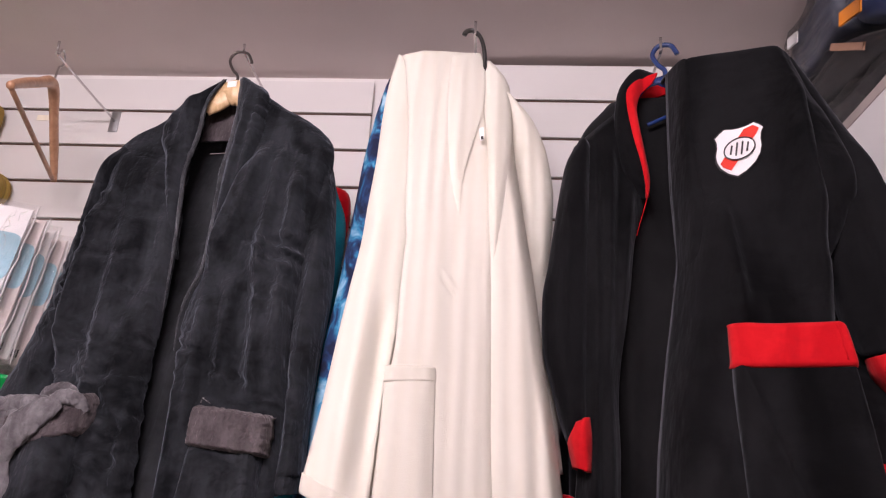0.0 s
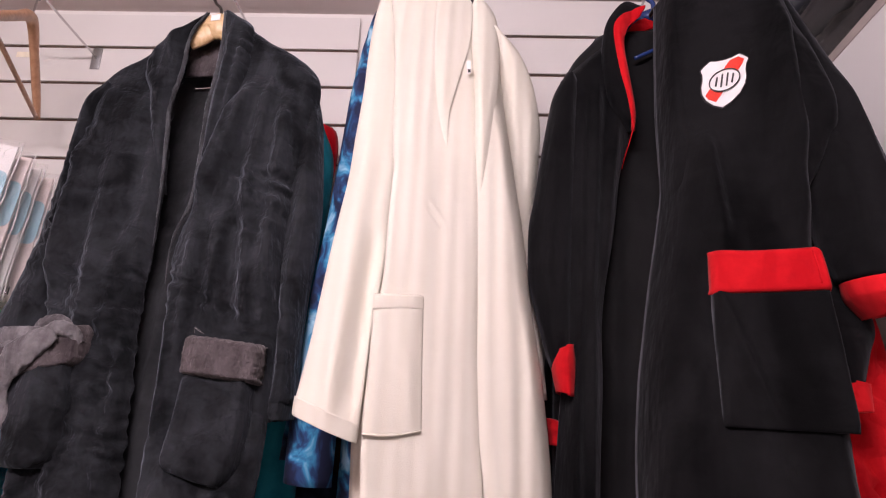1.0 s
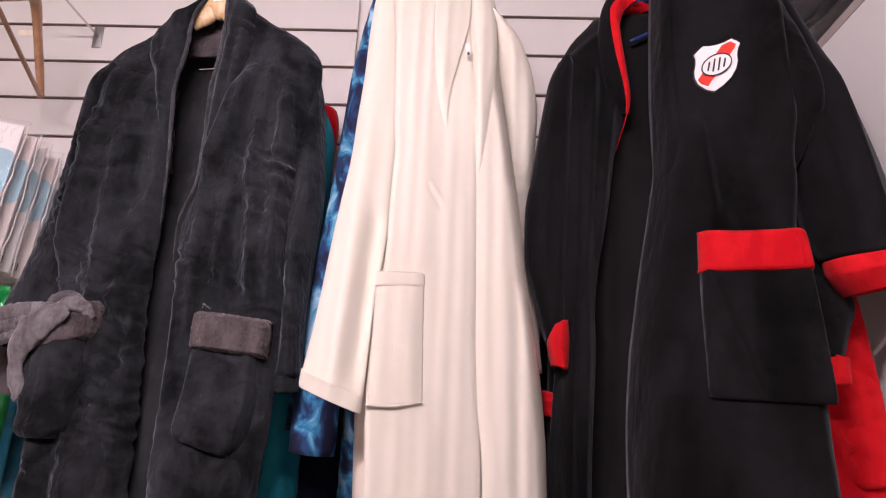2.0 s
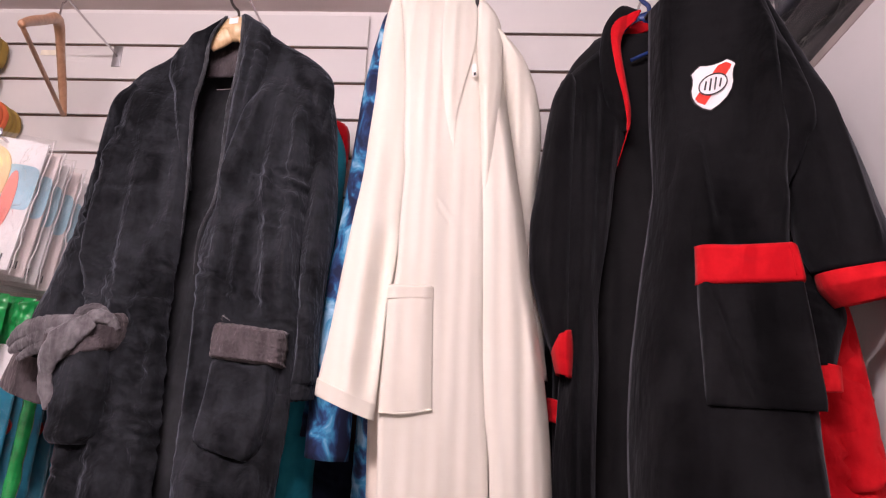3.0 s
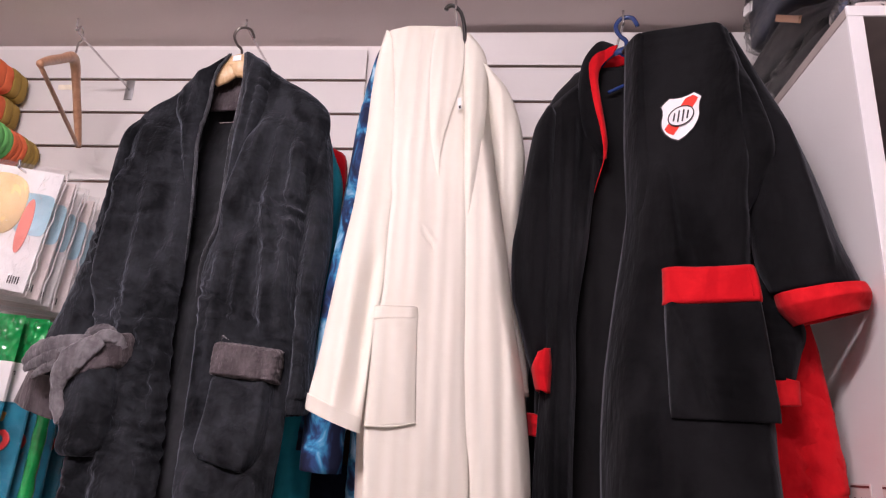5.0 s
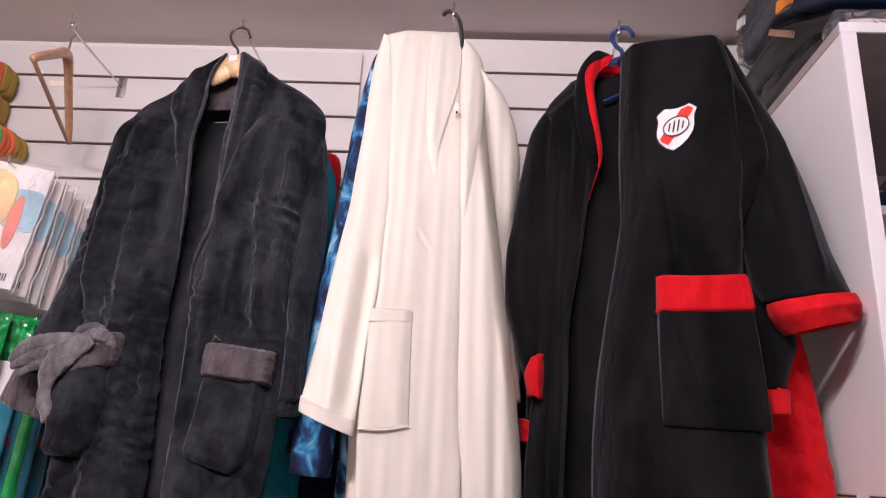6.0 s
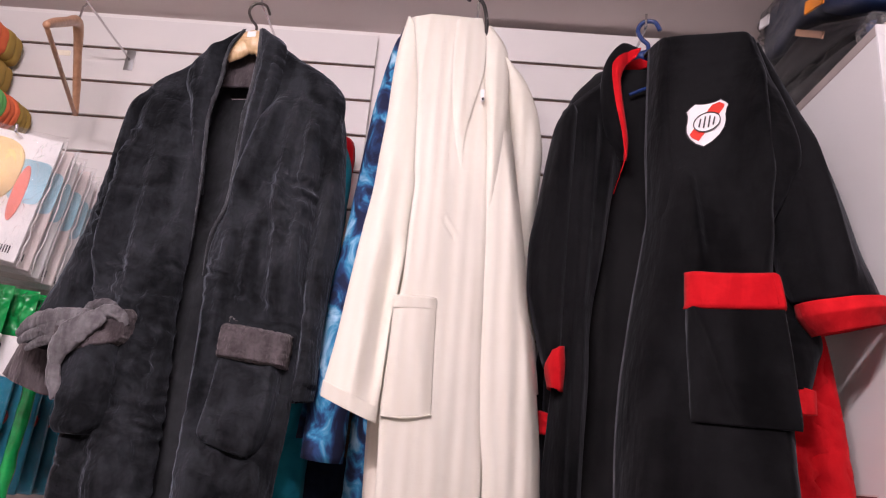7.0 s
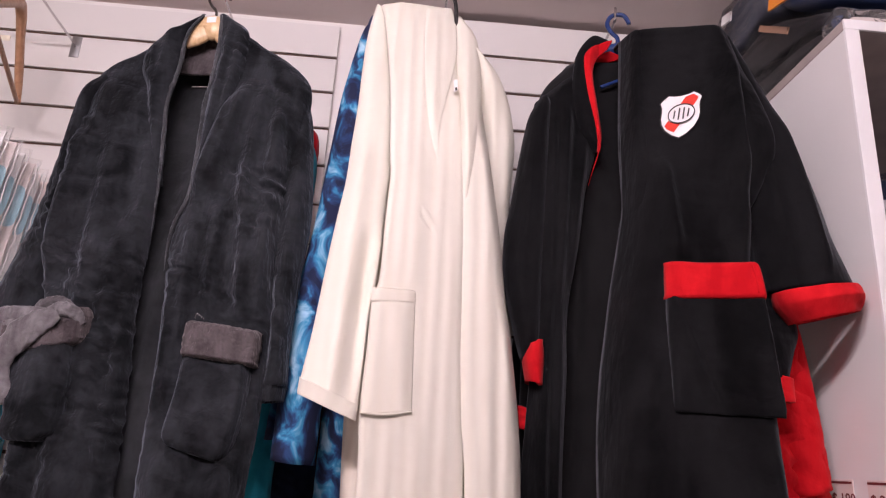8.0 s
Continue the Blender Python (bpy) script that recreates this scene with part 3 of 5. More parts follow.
sleeve("sleeve", [(-0.640, 2.175), (-0.680, 2.135), (-0.692, 2.06), (-0.702, 1.94), (-0.722, 1.80), (-0.748, 1.69), (-0.778, 1.60), (-0.800, 1.51)],
       [(-0.610, 2.15), (-0.635, 2.08), (-0.640, 2.0), (-0.640, 1.90), (-0.640, 1.78), (-0.640, 1.70), (-0.645, 1.60), (-0.670, 1.48)],
       [(1.43, 0.03), (1.42, 0.045), (1.41, 0.05), (1.41, 0.05), (1.415, 0.05)], GREY_PLUSH, robe, seed=31)
sleeve("sleeve_cuff", [(-0.804, 1.524), (-0.830, 1.448)], [(-0.672, 1.490), (-0.682, 1.400)], [(1.415, 0.058), (1.415, 0.06)], GREY_FUR, robe, "turned-up grey fur cuff", seed=33, nv=24, thick=0.012, fuzz=0.002)
sleeve("sleeve", [(-0.205, 2.20), (-0.21, 2.08), (-0.20, 1.95), (-0.190, 1.80), (-0.172, 1.68), (-0.162, 1.56), (-0.165, 1.47)],
       [(-0.170, 2.20), (-0.140, 2.10), (-0.124, 1.98), (-0.113, 1.88), (-0.111, 1.80), (-0.117, 1.70), (-0.118, 1.58), (-0.112, 1.47)],
       [(1.455, 0.02), (1.42, 0.04), (1.37, 0.05), (1.348, 0.045), (1.34, 0.045)], GREY_PLUSH, robe, seed=37, folds=[(-0.15, 2.1, -0.145, 1.6, 0.008, 0.012)])
sleeve("sleeve_cuff", [(-0.168, 1.478), (-0.168, 1.435)], [(-0.112, 1.478), (-0.116, 1.440)], [(1.345, 0.045), (1.345, 0.045)], GREY_PLUSH, robe, "turned-up grey fur cuff", seed=39, nv=20, thick=0.01, fuzz=0.002)
for side, pts in enumerate(([(-0.445, 2.372), (-0.471, 2.304), (-0.471, 2.207), (-0.478, 2.12), (-0.470, 2.043), (-0.455, 1.94), (-0.446, 1.853), (-0.438, 1.77)],
                            [(-0.398, 2.368), (-0.387, 2.284), (-0.384, 2.195), (-0.387, 2.11), (-0.379, 1.982), (-0.376, 1.872), (-0.391, 1.809), (-0.396, 1.758), (-0.390, 1.689)])):
    part("lapel_edge", sweep_mesh([(x + 0.002, grey_front(x, z) - (0.012, 0.022)[side], z) for x, z in pts], (0.0035, 0.005, 0.0052, 0.0045, 0.0030, 0.0005), 90, 10, 1.0, 0.5, 4.0 + side), LAPEL_EDGE, robe, "paler brushed lapel edge")
pocket = cloth("pocket", [(-0.315, 1.516), (-0.318, 1.44), (-0.325, 1.372), (-0.317, 1.350)], [(-0.172, 1.508), (-0.172, 1.42), (-0.182, 1.35), (-0.198, 1.318)], grey_front, GREY_PLUSH, robe, "patch pocket",
      lift=0.046, roll=(0.045, 0.045), reach=0.018, bulge=0.014, amount=0.6, seed=41, nu=44, nv=50, hem=0.010)
cloth("pocket_cuff", [(-0.318, 1.588), (-0.320, 1.552), (-0.317, 1.512)], [(-0.167, 1.573), (-0.163, 1.54), (-0.164, 1.498)], grey_front, GREY_FUR, pocket, "grey fur band on the pocket",
      lift=0.056, roll=(0.04, 0.04), reach=0.014, bulge=0.010, amount=0.7, seed=43, nu=70, nv=44, hem=0.026, fuzz=0.0022, thick=0.004)
part("tag_loop", sweep_mesh([(-0.294, 1.262, 1.588), (-0.288, 1.252, 1.596), (-0.281, 1.252, 1.592), (-0.274, 1.256, 1.587)], (0.0012, 0.0016, 0.0010), 24, 8), FILM, pocket, "clear plastic tag")
pocket = cloth("pocket", [(-0.650, 1.530), (-0.632, 1.44), (-0.620, 1.36), (-0.610, 1.340)], [(-0.516, 1.535), (-0.506, 1.46), (-0.506, 1.37), (-0.530, 1.338)], grey_front, GREY_PLUSH, robe, "patch pocket",
      lift=0.042, roll=(0.045, 0.045), reach=0.018, bulge=0.012, amount=0.6, seed=47, nu=44, nv=50, hem=0.010)
cloth("pocket_cuff", [(-0.665, 1.565), (-0.662, 1.53), (-0.655, 1.480)], [(-0.512, 1.602), (-0.502, 1.575), (-0.506, 1.524)], grey_front, GREY_FUR, pocket, "grey fur band on the pocket",
      lift=0.048, roll=(0.04, 0.04), reach=0.014, bulge=0.008, amount=0.7, seed=49, nu=60, nv=40, hem=0.024, fuzz=0.0022, thick=0.004)
belt = thing("robe_belt", "pale grey fur belt knotted and tucked into the pocket", "belt", at=(-0.62, 1.28, 1.55))
for pts, rad, flat in (
        ([(-0.545, 1.270, 1.572), (-0.600, 1.262, 1.574), (-0.660, 1.268, 1.568), (-0.720, 1.285, 1.552), (-0.752, 1.30, 1.528)], (0.012, 0.016, 0.019, 0.019, 0.009), 0.6),
        ([(-0.560, 1.262, 1.566), (-0.630, 1.262, 1.552), (-0.690, 1.276, 1.538), (-0.742, 1.292, 1.514)], (0.010, 0.015, 0.017, 0.008), 0.6),
        ([(-0.570, 1.262, 1.558), (-0.630, 1.264, 1.536), (-0.680, 1.276, 1.520), (-0.722, 1.290, 1.498)], (0.010, 0.014, 0.014, 0.006), 0.6),
        ([(-0.618, 1.300, 1.575), (-0.602, 1.290, 1.594), (-0.570, 1.285, 1.604), (-0.545, 1.280, 1.592), (-0.535, 1.280, 1.570)], (0.010, 0.014, 0.014, 0.013, 0.010), 0.6),
        ([(-0.550, 1.250, 1.578), (-0.580, 1.242, 1.556), (-0.608, 1.238, 1.528), (-0.626, 1.242, 1.492), (-0.628, 1.248, 1.452), (-0.618, 1.250, 1.424), (-0.610, 1.250, 1.405)], (0.014, 0.026, 0.029, 0.023, 0.014, 0.017, 0.015), 0.42),
        ([(-0.572, 1.255, 1.578), (-0.548, 1.252, 1.588), (-0.524, 1.262, 1.582), (-0.512, 1.272, 1.562)], (0.011, 0.014, 0.013, 0.008), 0.6)):
    part("belt_loop", sweep_mesh(pts, rad, 70, 24, flat, 0.16, len(pts) * 3.1 + rad[0] * 900), BELT_FUR, belt)
wood = hanger("pale wooden hanger inside the charcoal robe", pose(-0.418, 1.456, 2.460), PALE_WOOD, DARK_METAL, span=0.068, drop=0.050, tall=0.028, thick=0.013, bar=False, hook_r=0.0036, neck=-0.112, ring=1.25, side=-1)
part("trouser_bar", sweep_mesh([(-0.428, 1.400, 2.152), (-0.380, 1.400, 2.156)], 0.0015, 10, 8), CHROME, wood, "thin steel trouser bar")
part("size_label", plate_mesh([(-0.432, 2.366), (-0.410, 2.369), (-0.410, 2.353), (-0.432, 2.350)], 1.4385, 0.001), PAPER, wood, "white paper label", smooth=False)


# ---- cream robe ----
def cream_front(x, z):
    return 1.115 + 0.4 * max(0.0, x - 0.05) + 0.07 * (z - 1.43) + 0.2 * (z - 1.955 + math.sqrt((z - 1.955) ** 2 + 0.006))


robe = thing("bathrobe", "cream ribbed towelling bathrobe folded over its hanger", "bathrobe", "hanging bathrobes", at=(0.17, 1.40, 2.42))
cloth("back", [(0.04, 2.34), (0.01, 2.2), (0.01, 1.9), (0.02, 1.4), (0.05, 0.97)], [(0.23, 2.36), (0.30, 2.2), (0.31, 1.9), (0.33, 1.4), (0.34, 0.97)],
      lambda x, z: cream_front(x, z) + 0.10, CREAM_DARK, robe, amount=0.5, seed=51, nu=30, nv=50)
CREAM_FOLDS = [(0.082, 2.36, 0.098, 1.95, 0.0030, 0.010), (0.112, 2.36, 0.125, 1.95, 0.0030, 0.010), (0.142, 2.38, 0.150, 2.05, 0.0034, 0.011), (0.128, 1.92, 0.135, 1.66, 0.0040, 0.016),
               (0.105, 2.05, 0.105, 1.70, 0.0026, 0.012), (0.175, 1.95, 0.180, 1.2, 0.0026, 0.014), (0.205, 1.75, 0.212, 1.0, 0.0030, 0.012), (0.16, 1.40, 0.16, 0.97, 0.0034, 0.012), (0.11, 1.40, 0.11, 0.97, 0.0030, 0.011),
               (0.136, 1.818, 0.160, 1.786, -0.0060, 0.0035), (0.140, 1.824, 0.166, 1.790, 0.0030, 0.006)]
cloth("front_panel", [(-0.006, 2.405), (0.012, 2.36), (0.030, 2.26), (0.052, 2.10), (0.066, 1.93), (0.071, 1.89), (0.070, 1.838), (0.069, 1.768), (0.069, 1.70), (0.066, 1.656), (0.058, 1.62), (0.057, 1.533), (0.055, 1.422), (0.062, 1.296), (0.07, 0.96)],
      [(0.172, 2.468), (0.186, 2.40), (0.196, 2.32), (0.200, 2.22), (0.212, 2.09), (0.220, 1.93), (0.225, 1.80), (0.229, 1.666), (0.233, 1.544), (0.240, 1.43), (0.250, 1.30), (0.255, 0.96)],
      cream_front, CREAM, robe, folds=CREAM_FOLDS, roll=(0.006, 0.006), reach=0.012, amount=0.28, seed=53.5, crush=0.15, nu=110, nv=200, top=(0.03, 0.02))
cloth("turned_lapel", [(0.095, 2.42), (0.100, 2.25), (0.112, 2.10), (0.130, 1.98), (0.152, 1.90)], [(0.174, 2.465), (0.190, 2.384), (0.194, 2.304), (0.191, 2.229), (0.174, 2.114), (0.163, 2.035), (0.162, 1.965), (0.164, 1.905)], cream_front, CREAM, robe, "turned-back lapel",
      folds=CREAM_FOLDS, lift=0.0075, roll=(0.030, 0.002), reach=0.035, amount=0.28, seed=53.5, crush=0.15, nu=40, nv=90, thick=0.004, top=(0.03, 0.02))
sleeve("sleeve", [(-0.009, 2.400), (-0.020, 2.303), (-0.022, 2.20), (-0.020, 2.093), (-0.022, 1.98), (-0.023, 1.887), (-0.030, 1.80), (-0.036, 1.713), (-0.044, 1.568), (-0.052, 1.483), (-0.054, 1.452)],
       [(0.022, 2.372), (0.039, 2.244), (0.054, 2.096), (0.065, 1.934), (0.064, 1.872), (0.063, 1.802), (0.064, 1.751), (0.062, 1.70), (0.059, 1.651), (0.054, 1.602), (0.053, 1.533), (0.051, 1.412)],
       [(1.374, 0.014), (1.290, 0.018), (1.198, 0.020), (1.150, 0.022), (1.124, 0.024), (1.110, 0.026)], CREAM, robe, amount=0.28, seed=57, crush=0.2, nv=110,
       folds=[(0.008, 2.2, 0.006, 1.9, 0.005, 0.014), (0.010, 1.95, 0.004, 1.45, 0.012, 0.018), (0.042, 1.76, 0.036, 1.45, -0.022, 0.016)])
sleeve("sleeve_hem", [(-0.0530, 1.478), (-0.0545, 1.456), (-0.0540, 1.449)], [(0.0530, 1.438), (0.0515, 1.416), (0.0510, 1.409)], [(1.110, 0.0268), (1.110, 0.0268)], CREAM, robe, "stitched sleeve hem", amount=0.28, seed=57, crush=0.2, nv=16, thick=0.002,
       folds=[(0.010, 1.95, 0.004, 1.45, 0.012, 0.018), (0.042, 1.76, 0.036, 1.45, -0.022, 0.016)])
cloth("collar", [(0.188, 2.415), (0.192, 2.33), (0.198, 2.224), (0.209, 2.091), (0.217, 1.931), (0.222, 1.799), (0.226, 1.666), (0.230, 1.544), (0.238, 1.429), (0.252, 1.298), (0.256, 0.96)],
      [(0.203, 2.425), (0.236, 2.372), (0.254, 2.27), (0.266, 2.12), (0.286, 1.964), (0.311, 1.798), (0.325, 1.676), (0.338, 1.60), (0.352, 1.512), (0.365, 1.396), (0.370, 1.30), (0.38, 0.96)],
      cream_front, CREAM, robe, "right front panel", folds=[(0.268, 1.98, 0.30, 1.25, 0.007, 0.016), (0.325, 1.68, 0.335, 1.0, 0.007, 0.014)],
      roll=(0.012, 0.05), reach=0.026, lift=0.006, amount=0.28, seed=59, crush=0.15, nu=70, nv=170, thick=0.008)
cloth("lapel", [(0.187, 2.418), (0.191, 2.33), (0.197, 2.224), (0.208, 2.091), (0.216, 1.931), (0.222, 1.802)], [(0.204, 2.428), (0.240, 2.368), (0.252, 2.30), (0.256, 2.143), (0.243, 1.935), (0.228, 1.797)],
      cream_front, CREAM, robe, "rolled collar tapering to a point", folds=[(0.222, 2.38, 0.228, 1.95, 0.006, 0.014)], roll=(0.014, 0.012), reach=0.016, lift=0.013, amount=0.2, seed=60, crush=0.1, nu=40, nv=120, thick=0.007, taper=0.010)
sleeve("sleeve", [(0.232, 2.32), (0.240, 2.20), (0.255, 2.08), (0.265, 1.95), (0.275, 1.80), (0.29, 1.62), (0.305, 1.50)],
       [(0.256, 2.315), (0.300, 2.262), (0.329, 2.195), (0.343, 2.13), (0.350, 2.065), (0.346, 1.98), (0.340, 1.85), (0.355, 1.62), (0.368, 1.497)],
       [(1.42, 0.03), (1.41, 0.04), (1.40, 0.045), (1.38, 0.045)], CREAM, robe, amount=0.4, seed=61, crush=0.3, folds=[(0.29, 2.2, 0.30, 1.85, 0.007, 0.012), (0.325, 2.15, 0.33, 1.9, 0.006, 0.010)])
pocket = cloth("pocket", [(0.058, 1.645), (0.059, 1.54), (0.057, 1.4215)], [(0.138, 1.650), (0.142, 1.54), (0.147, 1.430)], cream_front, CREAM, robe, "patch pocket", lift=0.0065, roll=(0.006, 0.0055), reach=0.020, amount=0.28, seed=53.5, crush=0.15, nu=40, nv=60,
      folds=[(0.105, 1.62, 0.125, 1.45, 0.003, 0.016)])
cloth("pocket_hem", [(0.057, 1.650), (0.057, 1.622)], [(0.139, 1.655), (0.140, 1.630)], cream_front, CREAM, pocket, "double-stitched top hem", lift=0.0085, roll=(0.006, 0.008), reach=0.018, amount=0.28, seed=53.5, crush=0.15, nu=34, nv=14, hem=0.003)
part("piping", sweep_mesh([(x, cream_front(x, z) - 0.0070, z) for x, z in ((0.057, 1.4235), (0.101, 1.4235), (0.147, 1.432))], (0.0018, 0.0028, 0.0018), 30, 8), CREAM, pocket, "rolled bottom edge")
part("care_label", plate_mesh([(0.188, 2.166), (0.197, 2.169), (0.199, 2.140), (0.191, 2.137)], 1.283, 0.0012), PAPER, robe, "white woven care label", smooth=False)
part("label_print", plate_mesh([(0.192, 2.147), (0.197, 2.148), (0.198, 2.141), (0.193, 2.140)], 1.2815, 0.0008), INK, robe, "dark print on the label", smooth=False)
h = thing("clothes_hanger", "black plastic hanger hook above the cream robe", "hanger", at=(0.17, 1.41, 2.49))
part("hook", sweep_mesh([(0.190, 1.412, 2.30), (0.190, 1.412, 2.40), (0.186, 1.41, 2.445), (0.176, 1.41, 2.478), (0.158, 1.41, 2.496), (0.143, 1.41, 2.493), (0.138, 1.41, 2.484)], (0.0045, 0.0048, 0.005, 0.005, 0.005, 0.0062), 44, 12), BLACK_PLASTIC, h)
part("shoulder_bar", sweep_mesh([(0.10, 1.412, 2.26), (0.15, 1.412, 2.30), (0.19, 1.412, 2.315), (0.23, 1.412, 2.30), (0.27, 1.412, 2.24)], 0.011, 30, 10), BLACK_PLASTIC, h)


# ---- black robe with red lining ----
def black_left(x, z):
    return 1.30 + 0.08 * (z - 1.7)


def black_right(x, z):
    return 1.147 - 0.64 * (x - 0.609) + 0.2 * (z - 1.737)


robe = thing("bathrobe", "black plush bathrobe with red lining and a club shield badge", "bathrobe", "hanging bathrobes", at=(0.58, 1.40, 2.36))
cloth("back", [(0.47, 2.29), (0.40, 2.18), (0.38, 1.9), (0.38, 1.4), (0.38, 0.95)], [(0.62, 2.30), (0.76, 2.2), (0.78, 1.9), (0.78, 1.4), (0.78, 0.95)],
      lambda x, z: 1.375 - 0.25 * max(0.0, x - 0.58), BLACK_LIGHTENED, robe, "black inner back, its colour lightened against the shade", folds=[(0.50, 1.9, 0.49, 1.1, 0.014, 0.018)], amount=0.5, crush=0.15, seed=71, nu=50, nv=70)
cloth("collar_back", [(0.500, 2.330), (0.500, 2.24)], [(0.625, 2.352), (0.625, 2.27)], lambda x, z: black_left(x, z) + 0.058, BLACK_LIGHTENED, robe, "back of the collar, its colour lightened against the shade", amount=0.3, crush=0.1, seed=72, nu=30, nv=20)
cloth("front_panel", [(0.508, 2.345), (0.490, 2.31), (0.478, 2.262), (0.450, 2.232), (0.404, 2.187), (0.386, 2.15), (0.384, 2.0), (0.388, 1.8), (0.392, 1.6), (0.382, 1.44), (0.374, 1.30), (0.37, 0.96)],
      [(0.545, 2.33), (0.520, 2.28), (0.516, 2.20), (0.526, 2.11), (0.530, 2.041), (0.506, 1.948), (0.490, 1.824), (0.470, 1.705), (0.462, 1.62), (0.462, 1.52), (0.452, 1.311), (0.45, 0.96)],
      black_left, BLACK_PLUSH, robe, folds=[(0.400, 2.10, 0.398, 1.60, 0.016, 0.012), (0.430, 2.13, 0.416, 1.58, 0.020, 0.014), (0.462, 2.14, 0.440, 1.68, 0.020, 0.014), (0.498, 2.05, 0.470, 1.74, 0.014, 0.012), (0.445, 1.62, 0.436, 1.1, 0.016, -0.012), (0.412, 1.55, 0.408, 1.0, 0.018, 0.013)],
      roll=(0.04, 0.02), reach=0.030, amount=0.7, seed=73.7, crush=0.12, nu=90, nv=220)
cloth("collar", [(0.560, 2.350), (0.526, 2.357), (0.491, 2.312), (0.476, 2.257), (0.472, 2.181), (0.486, 2.094), (0.522, 2.035)], [(0.566, 2.335), (0.537, 2.326), (0.507, 2.294), (0.500, 2.258), (0.508, 2.178), (0.521, 2.104), (0.528, 2.032)],
      black_left, BLACK_PLUSH, robe, "turned-back black collar", lift=0.022, roll=(0.022, 0.004), reach=0.016, amount=0.25, seed=75, crush=0.1, nu=24, nv=80, thick=0.008)
cloth("collar_lining", [(0.566, 2.333), (0.535, 2.323), (0.503, 2.294), (0.496, 2.258), (0.505, 2.178), (0.519, 2.104), (0.528, 2.030)], [(0.556, 2.309), (0.533, 2.287), (0.521, 2.255), (0.520, 2.222), (0.528, 2.153), (0.536, 2.08), (0.533, 2.032)],
      black_left, RED_PLUSH, robe, "red collar lining", lift=0.027, roll=(0.004, 0.012), reach=0.012, amount=0.25, seed=77, crush=0.2, nu=18, nv=80)
cloth("neck_lining", [(0.529, 2.284), (0.541, 2.307), (0.563, 2.332), (0.606, 2.349)], [(0.533, 2.255), (0.547, 2.280), (0.568, 2.302), (0.606, 2.322)], lambda x, z: black_left(x, z) + 0.008, RED_PLUSH, robe, "red band round the back of the neck", amount=0.3, seed=78, crush=0.2, nu=16, nv=40)
part("lining_seam", sweep_mesh([(0.531, 1.300, 2.045), (0.520, 1.297, 2.005), (0.508, 1.296, 1.965), (0.503, 1.298, 1.945)], (0.0012, 0.0009, 0.0005), 24, 6), RED_PLUSH, robe, "thin red edge of the lining")
BLACK_FOLDS = [(0.535, 1.62, 0.520, 1.0, 0.0259, 0.0340), (0.612, 1.98, 0.628, 1.74, 0.0187, 0.0265), (0.625, 1.96, 0.628, 1.76, 0.0144, 0.0189), (0.735, 2.12, 0.752, 1.78, 0.0230, 0.0265), (0.765, 2.20, 0.764, 1.90, 0.0230, 0.0265),
               (0.590, 1.90, 0.560, 1.60, 0.0173, 0.0265), (0.66, 1.42, 0.65, 1.0, 0.0287, 0.0378), (0.58, 1.56, 0.56, 1.0, 0.0287, 0.0340), (0.72, 1.42, 0.72, 1.0, 0.0287, 0.0340)]
BLACK_AMOUNT = 0.45


def black_out(x, z):
    return fold_depth(x, z, BLACK_FOLDS) + wrinkle(x, z, 79.2, BLACK_AMOUNT, 0.15)


cloth("front_panel", [(0.585, 2.350), (0.577, 2.211), (0.568, 2.05), (0.566, 1.956), (0.563, 1.878), (0.547, 1.775), (0.516, 1.602), (0.502, 1.493), (0.493, 1.32), (0.493, 0.96)],
      [(0.776, 2.302), (0.788, 2.21), (0.785, 2.10), (0.780, 1.98), (0.768, 1.85), (0.761, 1.72), (0.760, 1.64), (0.765, 1.55), (0.764, 1.45), (0.760, 1.34), (0.76, 0.96)],
      black_right, BLACK_PLUSH, robe, "front panel folded over at the shoulder", folds=BLACK_FOLDS, roll=(0.055, 0.05), reach=0.035, amount=BLACK_AMOUNT, crush=0.15, seed=79.2, nu=100, nv=240, top=(0.07, 0.022))
cloth("collar", [(0.586, 2.345), (0.577, 2.211), (0.568, 2.05), (0.566, 1.956), (0.564, 1.878), (0.557, 1.83)], [(0.616, 2.338), (0.608, 2.20), (0.606, 2.062), (0.604, 1.96), (0.590, 1.88), (0.562, 1.825)],
      black_right, BLACK_PLUSH, robe, "wide collar band along the folded front", lift=0.012, folds=BLACK_FOLDS, roll=(0.055, 0.014), reach=0.022, amount=BLACK_AMOUNT, crush=0.15, seed=79.2, nu=34, nv=140, top=(0.07, 0.022), taper=0.018)
sleeve("upper_sleeve", [(0.735, 2.285), (0.735, 2.18), (0.735, 2.05), (0.735, 1.93), (0.745, 1.86), (0.757, 1.832)], [(0.781, 2.280), (0.797, 2.175), (0.812, 2.095), (0.824, 2.004), (0.822, 1.942), (0.792, 1.885), (0.765, 1.840)],
       [(1.20, 0.03), (1.14, 0.05), (1.12, 0.055), (1.11, 0.035), (1.105, 0.010)], BLACK_PLUSH, robe, "puffed top of the sleeve", amount=0.4, seed=81, crush=0.15, folds=[(0.80, 2.15, 0.812, 1.95, 0.012, 0.014)])
